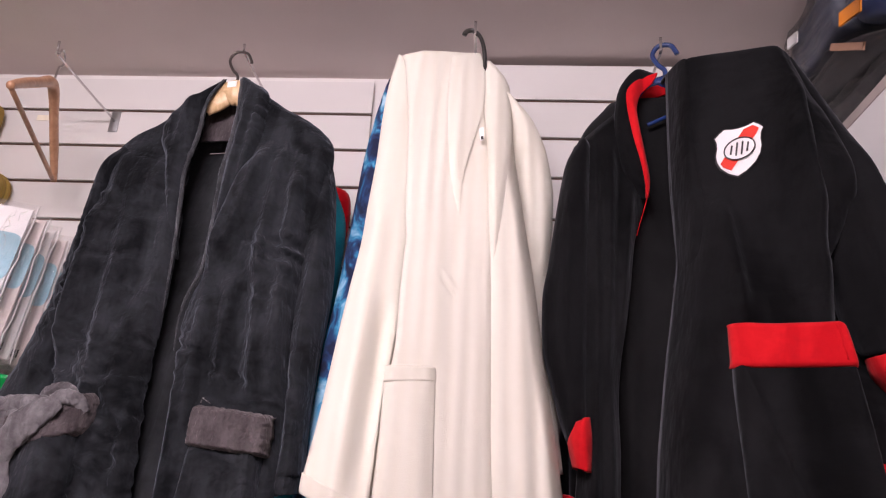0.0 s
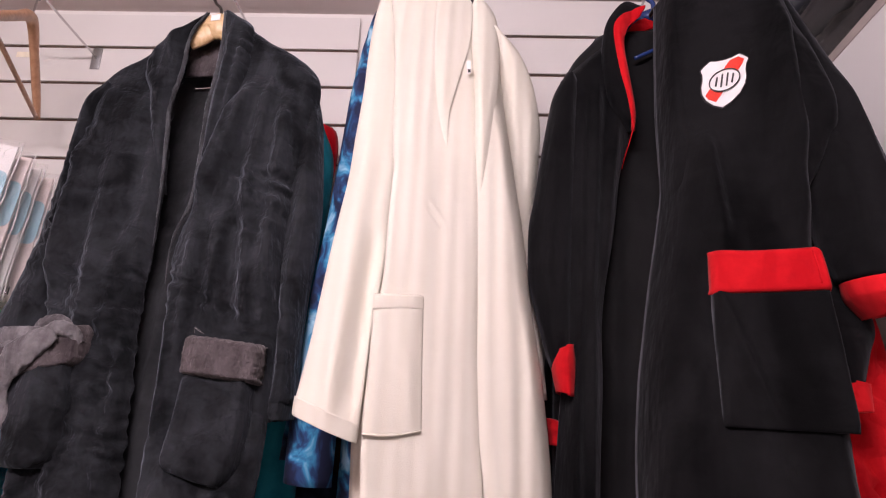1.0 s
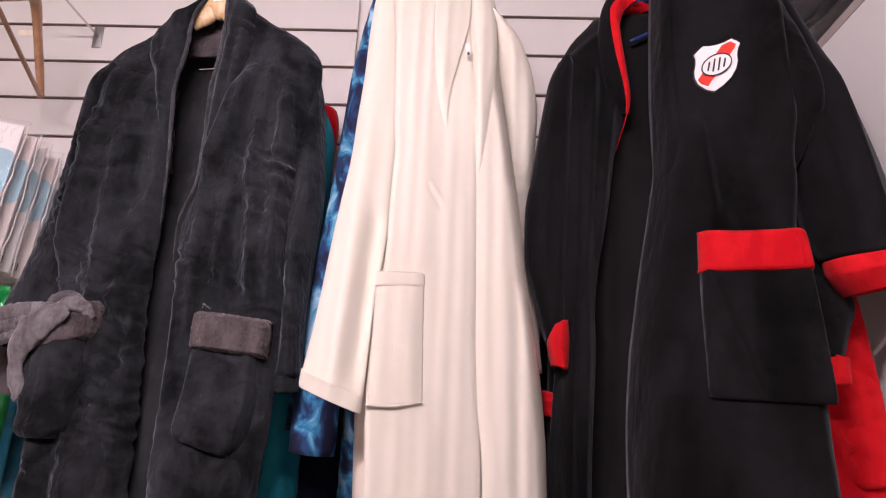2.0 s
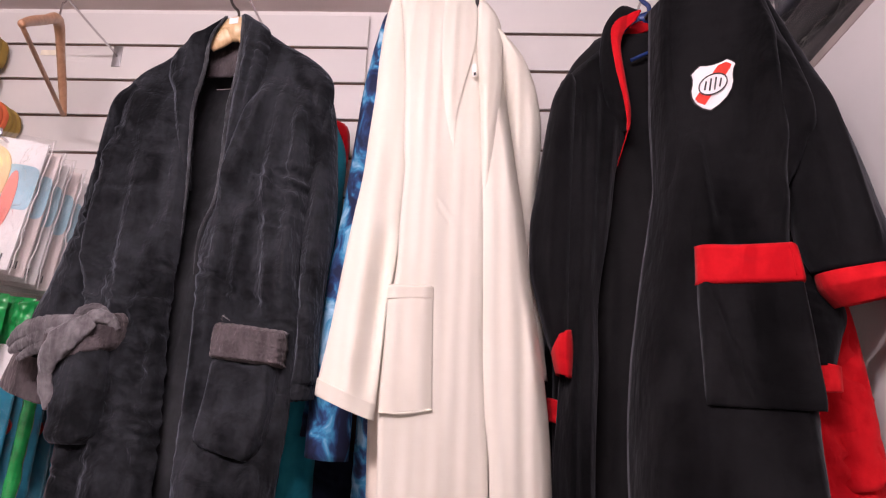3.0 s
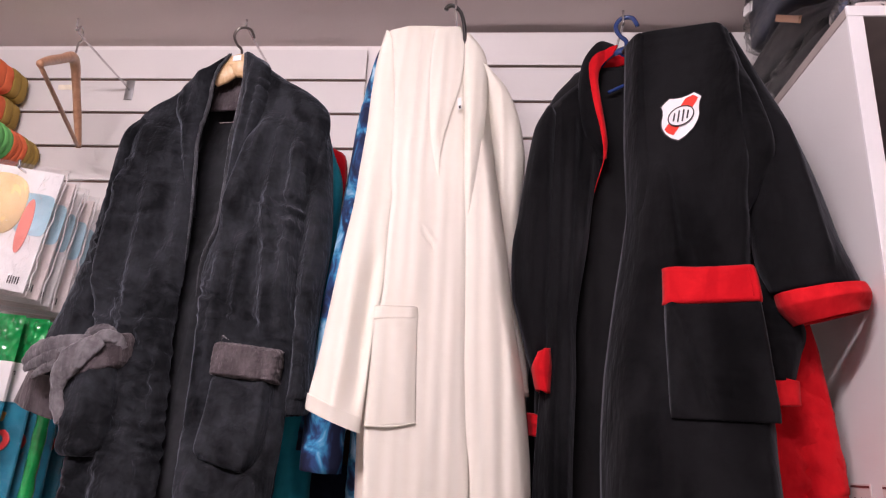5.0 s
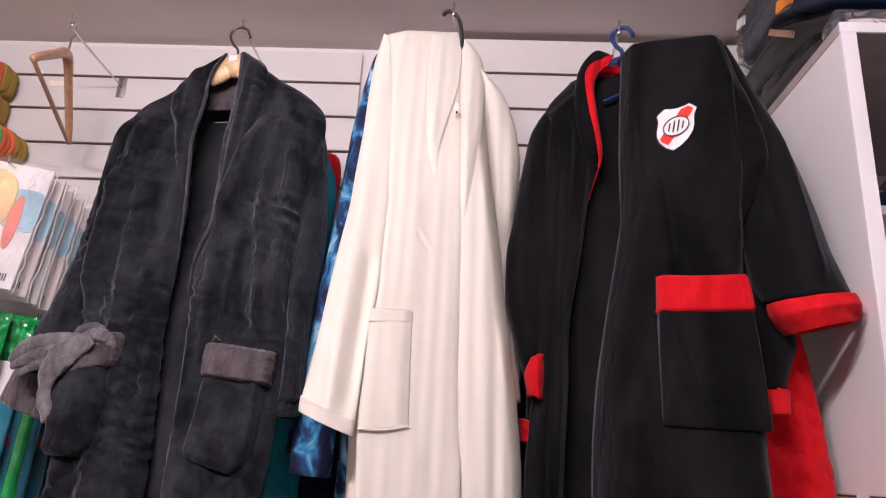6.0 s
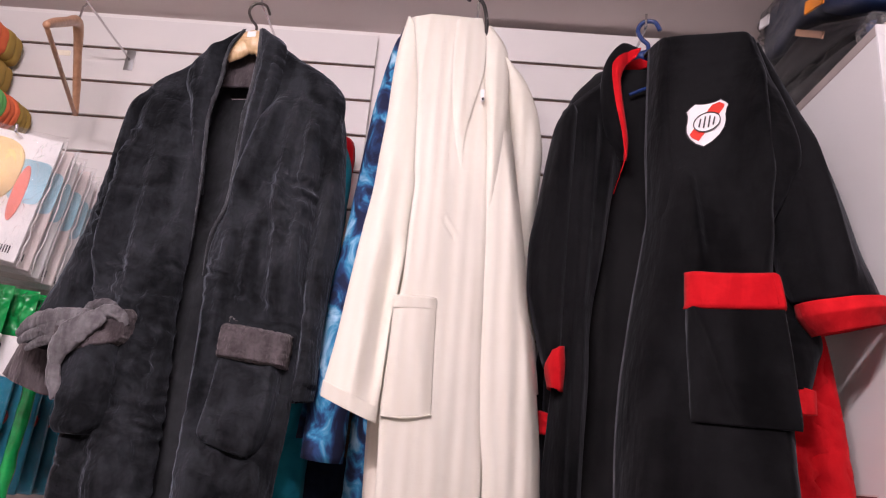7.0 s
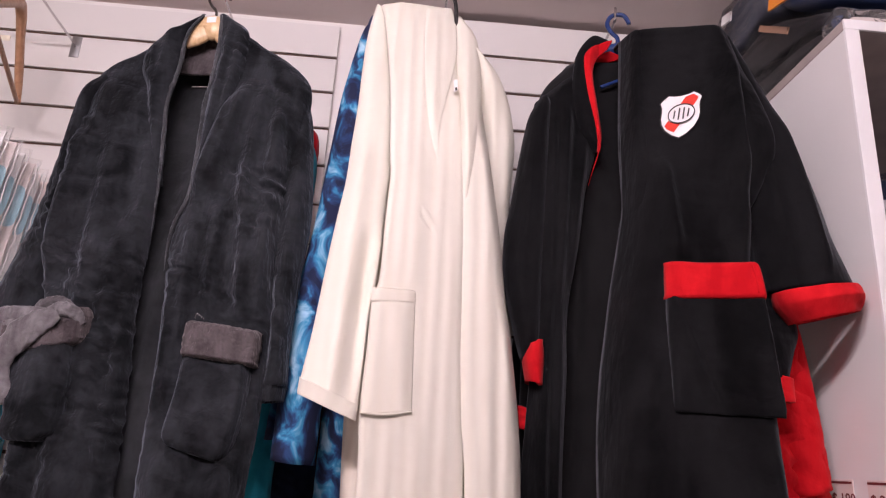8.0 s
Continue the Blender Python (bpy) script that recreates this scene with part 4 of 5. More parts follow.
sleeve("sleeve", [(0.755, 2.24), (0.765, 2.05), (0.772, 1.90), (0.772, 1.80), (0.776, 1.735), (0.795, 1.684)], [(0.786, 2.280), (0.828, 2.167), (0.864, 2.068), (0.893, 1.960), (0.911, 1.873), (0.925, 1.791), (0.938, 1.745), (0.949, 1.703)],
       [(1.20, 0.03), (1.17, 0.05), (1.14, 0.06), (1.11, 0.06), (1.09, 0.055)], BLACK_PLUSH, robe, amount=0.4, seed=83, crush=0.15, folds=[(0.845, 2.05, 0.875, 1.72, 0.018, 0.016), (0.80, 1.95, 0.815, 1.70, 0.012, 0.014)])
sleeve("sleeve_cuff", [(0.798, 1.682), (0.806, 1.654), (0.831, 1.626)], [(0.952, 1.704), (0.957, 1.680), (0.952, 1.656)], [(1.088, 0.066), (1.086, 0.074), (1.09, 0.062)], RED_PLUSH, robe, "wide red cuff", amount=0.9, seed=85, nv=30, thick=0.010)
sleeve("sleeve", [(0.398, 2.17), (0.372, 2.12), (0.359, 2.06), (0.345, 1.97), (0.334, 1.89), (0.323, 1.82), (0.324, 1.72), (0.335, 1.667), (0.355, 1.59), (0.368, 1.55)],
       [(0.42, 2.15), (0.42, 2.05), (0.418, 1.95), (0.414, 1.85), (0.412, 1.75), (0.408, 1.65), (0.404, 1.60), (0.402, 1.55)],
       [(1.34, 0.03), (1.33, 0.045), (1.32, 0.045), (1.31, 0.04)], BLACK_PLUSH, robe, amount=0.5, seed=87, crush=0.15, folds=[(0.372, 2.05, 0.356, 1.70, 0.012, 0.012)])
sleeve("sleeve_cuff", [(0.377, 1.584), (0.368, 1.556), (0.377, 1.508)], [(0.408, 1.595), (0.412, 1.555), (0.410, 1.500)], [(1.30, 0.045), (1.30, 0.045)], RED_PLUSH, robe, "wide red cuff", amount=0.6, seed=89, nv=24, thick=0.008)
pocket = cloth("pocket", [(0.609, 1.690), (0.605, 1.58), (0.600, 1.457)], [(0.755, 1.680), (0.758, 1.58), (0.760, 1.453)], black_right, BLACK_PLUSH, robe, "large patch pocket", lift=0.013, roll=(0.014, 0.016), reach=0.010, amount=BLACK_AMOUNT, crush=0.15, seed=79.2,
      folds=BLACK_FOLDS + [(0.615, 1.67, 0.665, 1.47, 0.011, 0.011), (0.70, 1.64, 0.69, 1.50, 0.004, 0.014)], nu=44, nv=60, hem=0.006)
cloth("pocket_band", [(0.608, 1.737), (0.607, 1.70), (0.605, 1.664)], [(0.752, 1.728), (0.755, 1.70), (0.757, 1.658)], black_right, RED_PLUSH, pocket, "red plush pocket band", lift=0.021, roll=(0.016, 0.018), reach=0.012, amount=BLACK_AMOUNT, crush=0.15, seed=79.2, folds=BLACK_FOLDS, nu=60, nv=30, hem=0.008)
part("seam", sweep_mesh([(x, black_right(x, z) - black_out(x, z) - 0.0215, z) for x, z in ((0.7365, 1.724), (0.7385, 1.70), (0.7400, 1.668))], 0.0016, 16, 6), RED_PLUSH, pocket)

# the club shield: plain shapes in its colours, lying on the front panel
badge = thing("club_badge", "embroidered white and red shield badge sewn on the black robe", "badge", at=(0.665, 1.19, 2.08))


BADGE_OUT = 0.001 + max(black_out(0.625 + 0.075 * u, 2.115 - 0.11 * v) for u in (0, 0.25, 0.5, 0.75, 1) for v in (0, 0.25, 0.5, 0.75, 1))


def on_badge(u, v, proud):
    x = 0.6325 + 0.0730 * u - 0.013 * (v - 0.2)
    z = 2.121 - 0.106 * v + 0.003 * u
    return (x, black_right(x, z) - BADGE_OUT - proud, z)


def badge_plate(name, outline, proud, mat, label=""):
    bm = bmesh.new()
    vs = [bm.verts.new(on_badge(u, v, proud)) for u, v in outline]
    f = bm.faces.new(vs)
    f.normal_update()
    if f.normal.y > 0:
        f.normal_flip()
    r = bmesh.ops.extrude_face_region(bm, geom=[f])
    for g in r["geom"]:
        if isinstance(g, bmesh.types.BMVert):
            g.co.y += 0.003
    bmesh.ops.recalc_face_normals(bm, faces=bm.faces[:])
    return part(name, bm, mat, badge, label, smooth=False)


def shield(grow):
    half = [(0.50, 0.050), (0.66, 0.035), (0.80, 0.0), (0.90, 0.065), (0.99, 0.14), (0.945, 0.24), (0.935, 0.36), (0.955, 0.50), (0.93, 0.64), (0.84, 0.79), (0.68, 0.92), (0.50, 1.0)]
    full = half + [(1 - u, v) for u, v in half[-2:0:-1]]
    return [(0.5 + (u - 0.5) * grow, 0.5 + (v - 0.5) * grow) for u, v in full]


badge_plate("border", shield(1.05), 0.0, BADGE_DARK, "thin dark stitched border")
badge_plate("field", shield(1.0), 0.0015, BADGE_WHITE)
badge_plate("sash", [(0.60, 0.090), (0.78, 0.055), (0.90, 0.14), (0.87, 0.22), (0.36, 0.87), (0.20, 0.78), (0.13, 0.69)], 0.0030, BADGE_RED, "red diagonal sash")
badge_plate("disc", [(0.5 + 0.31 * math.cos(a), 0.48 + 0.215 * math.sin(a)) for a in np.linspace(0, 2 * math.pi, 28, endpoint=False)], 0.0045, BADGE_WHITE)


def badge_line(pts, w=0.0016):
    part("stitching", sweep_mesh([on_badge(u, v, 0.0062) for u, v in pts], w, max(8, 6 * len(pts)), 6), BADGE_DARK, badge)


badge_line([(0.5 + 0.31 * math.cos(a), 0.48 + 0.215 * math.sin(a)) for a in np.linspace(0, 2 * math.pi, 25)], 0.0012)
for k in range(4):
    u = 0.335 + 0.11 * k
    reach = 0.085 if k in (0, 3) else 0.125
    badge_line([(u - 0.012, 0.48 + reach), (u, 0.48), (u + 0.012, 0.48 - reach)], 0.0016)

blue_hanger = hanger("dark blue plastic hanger inside the black robe", pose(0.598, 1.392, 2.446, 0, 0, -20), BLUE_PLASTIC, BLUE_PLASTIC, span=0.065, drop=0.035, tall=0.013, hook_r=0.0058, bar=False, neck=-0.093, ring=1.2, side=-1)
part("trouser_bar", sweep_mesh([(0.545, 1.352, 2.218), (0.612, 1.352, 2.252)], 0.0045, 10, 8), BLUE_PLASTIC, blue_hanger)


# ---- garments hanging behind ----
def back_garment(label, x0, x1, top, y, mat, seed, hem=1.0, left=None, right=None):
    g = thing("bathrobe", label, "bathrobe", "bathrobes hanging behind", at=((x0 + x1) / 2, y, top))
    mid = (x0 + x1) / 2
    left = left or [(mid - 0.05, top), (x0 + 0.05, top - 0.09), (x0, top - 0.25), (x0 - 0.01, top - 0.6), (x0, hem)]
    right = right or [(mid + 0.05, top), (x1 - 0.05, top - 0.09), (x1, top - 0.25), (x1 + 0.01, top - 0.6), (x1, hem)]
    cloth("body", left, right, lambda x, z: y, mat, g, roll=(0.04, 0.04), reach=0.05, amount=1.0, seed=seed, nu=50, nv=80)
    low = min(1.45, top - 0.1)
    edge = [p for p in right if p[1] >= low - 0.15][1:]
    if len(edge) > 2:
        sleeve("sleeve", [(x - 0.085, z - 0.02) for x, z in edge], [(x - 0.004, z) for x, z in edge], [(y + 0.035, 0.02), (y + 0.03, 0.035)], mat, g, amount=0.6, seed=seed + 1, ring=30, nv=50)
    part("neckband", sweep_mesh([(mid - 0.05, y + 0.02, top - 0.004), (mid, y + 0.06, top + 0.008), (mid + 0.05, y + 0.02, top - 0.004)], 0.010, 20, 10), mat, g)
    return g


back_garment("teal fleece bathrobe hanging behind the charcoal one", -0.60, -0.165, 2.33, 1.575, TEAL, 101,
             right=[(-0.36, 2.33), (-0.225, 2.25), (-0.176, 2.146), (-0.146, 2.063), (-0.146, 1.94), (-0.150, 1.80), (-0.155, 1.5), (-0.165, 1.25), (-0.17, 1.0)])
back_garment("red fleece bathrobe hanging behind the teal one", -0.60, -0.16, 2.32, 1.665, DEEP_RED, 103,
             right=[(-0.36, 2.32), (-0.245, 2.235), (-0.205, 2.210), (-0.172, 2.190), (-0.160, 2.140), (-0.165, 2.06), (-0.19, 1.9), (-0.22, 1.5), (-0.23, 1.0)])
g = back_garment("blue and navy tie-dyed fleece bathrobe behind the cream one", -0.06, 0.30, 2.40, 1.475, TIE_DYE, 105,
                 left=[(0.03, 2.40), (-0.03, 2.32), (-0.04, 2.1), (-0.05, 1.8), (-0.055, 1.4), (-0.06, 1.0)])
sleeve("sleeve", [(-0.030, 2.400), (-0.052, 2.33), (-0.078, 2.18), (-0.094, 2.01), (-0.108, 1.845), (-0.122, 1.73), (-0.130, 1.593), (-0.140, 1.45), (-0.142, 1.322)],
       [(0.0, 2.40), (-0.01, 2.3), (-0.01, 2.1), (-0.02, 1.9), (-0.035, 1.7), (-0.045, 1.5), (-0.048, 1.315)], [(1.45, 0.03), (1.44, 0.045), (1.43, 0.05), (1.42, 0.05)], TIE_DYE, g, seed=107)
sleeve("sleeve", [(-0.045, 2.30), (-0.08, 2.1), (-0.12, 1.85), (-0.142, 1.62), (-0.165, 1.45), (-0.172, 1.36)], [(-0.0, 2.30), (-0.03, 2.1), (-0.06, 1.85), (-0.08, 1.62), (-0.10, 1.45), (-0.11, 1.36)],
       [(1.52, 0.03), (1.50, 0.04), (1.49, 0.04)], TIE_DYE, g, seed=109)
back_garment("navy fleece bathrobe hanging low behind the others", -0.26, -0.04, 1.318, 1.62, NAVY, 111, left=[(-0.165, 1.318), (-0.235, 1.24), (-0.26, 1.15), (-0.26, 0.9)], right=[(-0.09, 1.322), (-0.07, 1.30), (-0.06, 1.2), (-0.05, 0.9)])
# brown item of unknown kind, filled in with the robe helper
back_garment("unidentified brown item, built as a robe at the back of the rail", -0.16, 0.02, 1.50, 1.69, BROWN, 113)
back_garment("bright red plush bathrobe hanging behind the black one", 0.60, 0.905, 2.0, 1.16, RED_PLUSH, 115,
             left=[(0.66, 1.98), (0.62, 1.9), (0.60, 1.7), (0.60, 1.3), (0.60, 0.95)],
             right=[(0.74, 1.95), (0.80, 1.85), (0.858, 1.74), (0.898, 1.66), (0.921, 1.54), (0.936, 1.42), (0.944, 1.34), (0.95, 0.95)])
g = back_garment("second black plush bathrobe with red cuffs behind the first", 0.46, 0.80, 2.20, 1.44, BLACK_PLUSH, 117,
                 left=[(0.56, 2.20), (0.47, 2.11), (0.42, 1.90), (0.375, 1.62), (0.362, 1.40), (0.36, 1.0)])
sleeve("sleeve", [(0.72, 1.85), (0.745, 1.70), (0.765, 1.60), (0.775, 1.53)], [(0.80, 1.85), (0.840, 1.70), (0.868, 1.625), (0.852, 1.575), (0.836, 1.53)], [(1.17, 0.03), (1.14, 0.035), (1.13, 0.035)], BLACK_PLUSH, g, amount=0.5, seed=119)
sleeve("sleeve_cuff", [(0.772, 1.540), (0.778, 1.487)], [(0.842, 1.527), (0.838, 1.487)], [(1.13, 0.04), (1.125, 0.042)], RED_PLUSH, g, "red cuff", amount=0.5, seed=121, nv=20, thick=0.008)
# this cuff carries its shade in the colour: deeper red than its pair
sleeve("sleeve_cuff", [(0.360, 1.462), (0.366, 1.415)], [(0.41, 1.45), (0.41, 1.41)], [(1.37, 0.04), (1.37, 0.04)], DEEP_RED, g, "red cuff, its shade put into a deeper red", amount=0.5, seed=123, nv=20, thick=0.008)


# ---- white display cabinet ----
LAY = ROOM
CX, CY, CZ = 0.931, 1.067, 2.217
cab = thing("display_cabinet", "tall open white laminate display cabinet beside the robes", "cabinet", at=(1.4, 1.4, 0))
part("side_panel", box_mesh(CX, CY + 0.004, 0.0, CX + 0.018, 1.736, CZ - 0.022, 0.001), LAMINATE, cab, smooth=False)
part("side_panel", box_mesh(1.90, CY + 0.004, 0.0, 1.918, 1.736, CZ - 0.022, 0.001), LAMINATE, cab, smooth=False)
part("top_board", box_mesh(CX - 0.001, CY + 0.003, CZ - 0.0215, 1.919, 1.737, CZ, 0.001), EDGE_BROWN, cab, "top board with a worn brownish edge", smooth=False)
part("edge_strip", box_mesh(CX - 0.0015, CY - 0.003, 0.0, CX + 0.028, CY + 0.0035, CZ - 0.0225, 0.001), EDGE_STRIP, cab, "bright white front edging", smooth=False)
part("edge_strip", box_mesh(CX - 0.0015, CY - 0.003, CZ - 0.022, 1.919, CY + 0.0025, CZ + 0.0005, 0.001), EDGE_STRIP, cab, "bright white front edging", smooth=False)
part("back_panel", box_mesh(CX + 0.019, 1.720, 0.05, 1.899, 1.734, CZ - 0.023), INNER_SHADED, cab, smooth=False)
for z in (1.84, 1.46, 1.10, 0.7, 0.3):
    part("shelf", box_mesh(CX + 0.019, CY + 0.03, z - 0.009, 1.899, 1.719, z + 0.009, 0.001), INNER_SHADED, cab, smooth=False)


def written(body, size, mat, parent, m, label):
    curve = bpy.data.curves.new("lettering", "FONT")
    curve.body, curve.size, curve.extrude = body, size, 0.0004
    ob = new("lettering", curve)
    bpy.context.view_layer.update()
    me = bpy.data.meshes.new_from_object(ob.evaluated_get(bpy.context.evaluated_depsgraph_get()))
    bpy.data.objects.remove(ob)
    bm = bmesh.new()
    bm.from_mesh(me)
    return part("lettering", move(bm, m), mat, parent, label, smooth=False)


for y0, y1, price in ((1.270, 1.200, "$ 180"), (1.160, 1.085, "$ 20")):
    card = thing("price_card", "pinkish paper price card on the cabinet side", "price card", "price cards on the cabinet", at=(CX, (y0 + y1) / 2, 1.28))
    part("sheet", box_mesh(CX - 0.0035, y1, 1.262, CX - 0.0015, y0, 1.344, 0.0004), PINK_CARD, card, smooth=False)
    part("top_rule", box_mesh(CX - 0.0045, y1 + 0.002, 1.337, CX - 0.0037, y0 - 0.002, 1.341), DARK_RED_INK, card, smooth=False)
    written(price, 0.030, DARK_RED_INK, card, pose(CX - 0.0045, y0 - 0.006, 1.300, 90, 0, -90), "dark red printed price")


def pillow_mesh(x0, y0, z0, x1, y1, z1, seed, lump=0.008, n=26, film=False):
    """A flat folded bundle with soft corners; its film is drawn into long creases."""
    bm = bmesh.new()
    bmesh.ops.create_cube(bm, size=2)
    bmesh.ops.subdivide_edges(bm, edges=bm.edges[:], cuts=n, use_grid_fill=True)
    c = Vector(((x0 + x1) / 2, (y0 + y1) / 2, (z0 + z1) / 2))
    h = Vector(((x1 - x0) / 2, (y1 - y0) / 2, (z1 - z0) / 2))
    for v in bm.verts:
        p = v.co.copy()
        k = (abs(p.x) ** 9 + abs(p.y) ** 9 + abs(p.z) ** 9) ** (1 / 9)
        q = p / k
        w = Vector((q.x * h.x, q.y * h.y, q.z * h.z)) + c
        if film:
            s = w.y * 0.8 + w.z * 0.6
            d = 1.0 - 2.2 * abs(noise.noise((w.x * 9 + seed, s * 9, (w.z - 0.5 * w.y) * 34))) + 0.5 * noise.noise((w.x * 40, s * 30 + seed, w.z * 70))
        else:
            d = noise.noise((w.x * 8 + seed, w.y * 8, w.z * 40)) + 0.4 * noise.noise((w.x * 25, w.y * 25 + seed, w.z * 60))
        v.co = w + q.normalized() * (d * lump)
    return bm


def bagged(label, x0, y0, z0, x1, y1, z1, mat, seed, base=None, crown=None, film=None, lump=0.006):
    """A folded garment in a clear bag; base and crown bend its underside and top along its depth."""
    b = thing("bagged_garment", label, "bagged garment", "bagged garments on the cabinet", at=((x0 + x1) / 2, (y0 + y1) / 2, z0))

    def bend(bm):
        if base:
            for v in bm.verts:
                lo, hi = base(v.co.y), crown(v.co.y)
                v.co.z = lo + (hi - lo) * (v.co.z - z0) / (z1 - z0)
        return bm
    part("garment", bend(pillow_mesh(x0 + 0.010, y0 + 0.010, z0 + 0.006, x1 - 0.010, y1 - 0.010, z1 - 0.008, seed, 0.004)), mat, b)
    wrap = part("clear_bag", bend(pillow_mesh(x0, y0, z0, x1, y1, z1, seed + 5, lump, 44, True)), film or BAG_FILM, b, "crinkled clear plastic bag")
    wrap.visible_shadow = False
    return b


TOP = CZ + 0.002


def slump(y):
    """Top of the black bundle: it sags towards the cabinet's front."""
    s = min(1.0, max(0.0, (y - 1.13) / 0.28))
    return TOP + 0.096 + 0.125 * s * s * (3 - 2 * s)


def low_top(y):
    return TOP + 0.055 + 0.035 * min(1.0, max(0.0, (y - 1.15) / 0.3))


bagged("folded dark garment in a crinkled clear bag", 0.940, 1.150, TOP, 1.297, 1.730, TOP + 0.086, BAG_BLACK, 1.0, lambda y: TOP, low_top, lump=0.008)
bagged("folded navy garment in a glossy clear bag at the cabinet edge", 0.945, 1.108, TOP, 1.297, 1.146, TOP + 0.058, BAG_BLUE, 2.0, film=GLINT_FILM, lump=0.009)
bagged("pale paper goods in a crinkled clear bag along the cabinet edge", 0.948, 1.069, TOP, 1.690, 1.102, TOP + 0.026, PINK_CARD, 9.0, film=GLINT_FILM, lump=0.007)
bagged("folded black garment in a clear bag", 0.947, 1.150, TOP + 0.092, 1.307, 1.700, TOP + 0.222, BAG_BLACK, 3.0, lambda y: low_top(y) + 0.003, slump, DULL_FILM)
bagged("folded slate-grey garment in a milky clear bag", 0.944, 1.345, TOP + 0.232, 1.307, 1.625, TOP + 0.395, BAG_SLATE, 4.0)
bagged("folded royal blue garment in a clear bag", 0.950, 1.120, TOP + 0.232, 1.317, 1.340, TOP + 0.385, BAG_BLUE, 5.0, lambda y: slump(y) + 0.004, lambda y: TOP + 0.385, DULL_FILM)
bagged("folded navy garment in a clear bag beside the stack", 1.322, 1.084, TOP, 1.697, 1.459, TOP + 0.10, BAG_NAVY, 6.0)
bagged("folded blue garment in a clear bag beside the stack", 1.326, 1.120, TOP + 0.106, 1.697, 1.459, TOP + 0.30, BAG_BLUE, 7.0)


def along(y0, z0, y1, z1, x, thick, tall):
    """A flat strip on the stack's side from one (y, z) to another."""
    bm = box_mesh(0, -thick, -tall / 2, math.hypot(y1 - y0, z1 - z0), 0, tall / 2, 0.0005, 1)
    return move(bm, Matrix.Translation((x, y0, z0)) @ Matrix.Rotation(math.radians(90), 4, "Z") @ Matrix.Rotation(-math.atan2(z1 - z0, y1 - y0), 4, "Y"))


note = thing("price_sticker", "orange paper sticker on a bag", "sticker", at=(0.943, 1.29, TOP + 0.21))
part("sheet", along(1.245, 2.416, 1.325, 2.442, 0.938, -0.004, 0.030), ORANGE_PRINT, note)
note = thing("price_sticker", "white paper sticker on a milky bag", "sticker", at=(0.94, 1.55, TOP + 0.33))
part("sheet", along(1.505, 2.540, 1.555, 2.556, 0.935, -0.004, 0.026), PAPER, note)
note = thing("card_strip", "tan cardboard strip under the blue garment", "card", at=(0.943, 1.32, TOP + 0.15))
part("sheet", along(1.264, 2.328, 1.378, 2.412, 0.940, -0.004, 0.016), TAN_CARD, note)
bagged("folded dark blue garment on a cabinet shelf", 1.117, 1.259, 1.851, 1.437, 1.609, 2.00, BAG_NAVY, 8.0)


# ---- packaged goods on the left ----
LAY = HOOKS
def tilted(cx, cz, roll):
    return Matrix.Translation((cx, 0, cz)) @ Matrix.Rotation(radians(roll), 4, "Y") @ Matrix.Translation((-cx, 0, -cz))


def crinkle_mesh(x0, z0, x1, z1, y, seed, depth=0.012, nu=52, nv=60):
    rows = []
    for j in range(nv):
        row = []
        for i in range(nu):
            u, v = i / (nu - 1), j / (nv - 1)
            x, z = x0 + (x1 - x0) * u, z1 + (z0 - z1) * v
            edge = min(1.0, 8 * u, 14 * (1 - u), 8 * v, 8 * (1 - v)) * (1.0 + 1.1 * max(0.0, (u - 0.7) / 0.3))
            row.append((x, y - edge * depth * (0.6 + 0.7 * noise.noise((x * 25 + seed, z * 25, seed)) + 0.45 * noise.noise((x * 85, z * 60, seed))), z))
        rows.append(row)
    return grid_mesh(rows)


def soft_shape(cx, cz, w, h, n=28, power=2.6):
    out = []
    for a in np.linspace(0, 2 * math.pi, n, endpoint=False):
        c, s = math.cos(a), math.sin(a)
        out.append((cx + w / 2 * math.copysign(abs(c) ** (2 / power), c), cz + h / 2 * math.copysign(abs(s) ** (2 / power), s)))
    return out


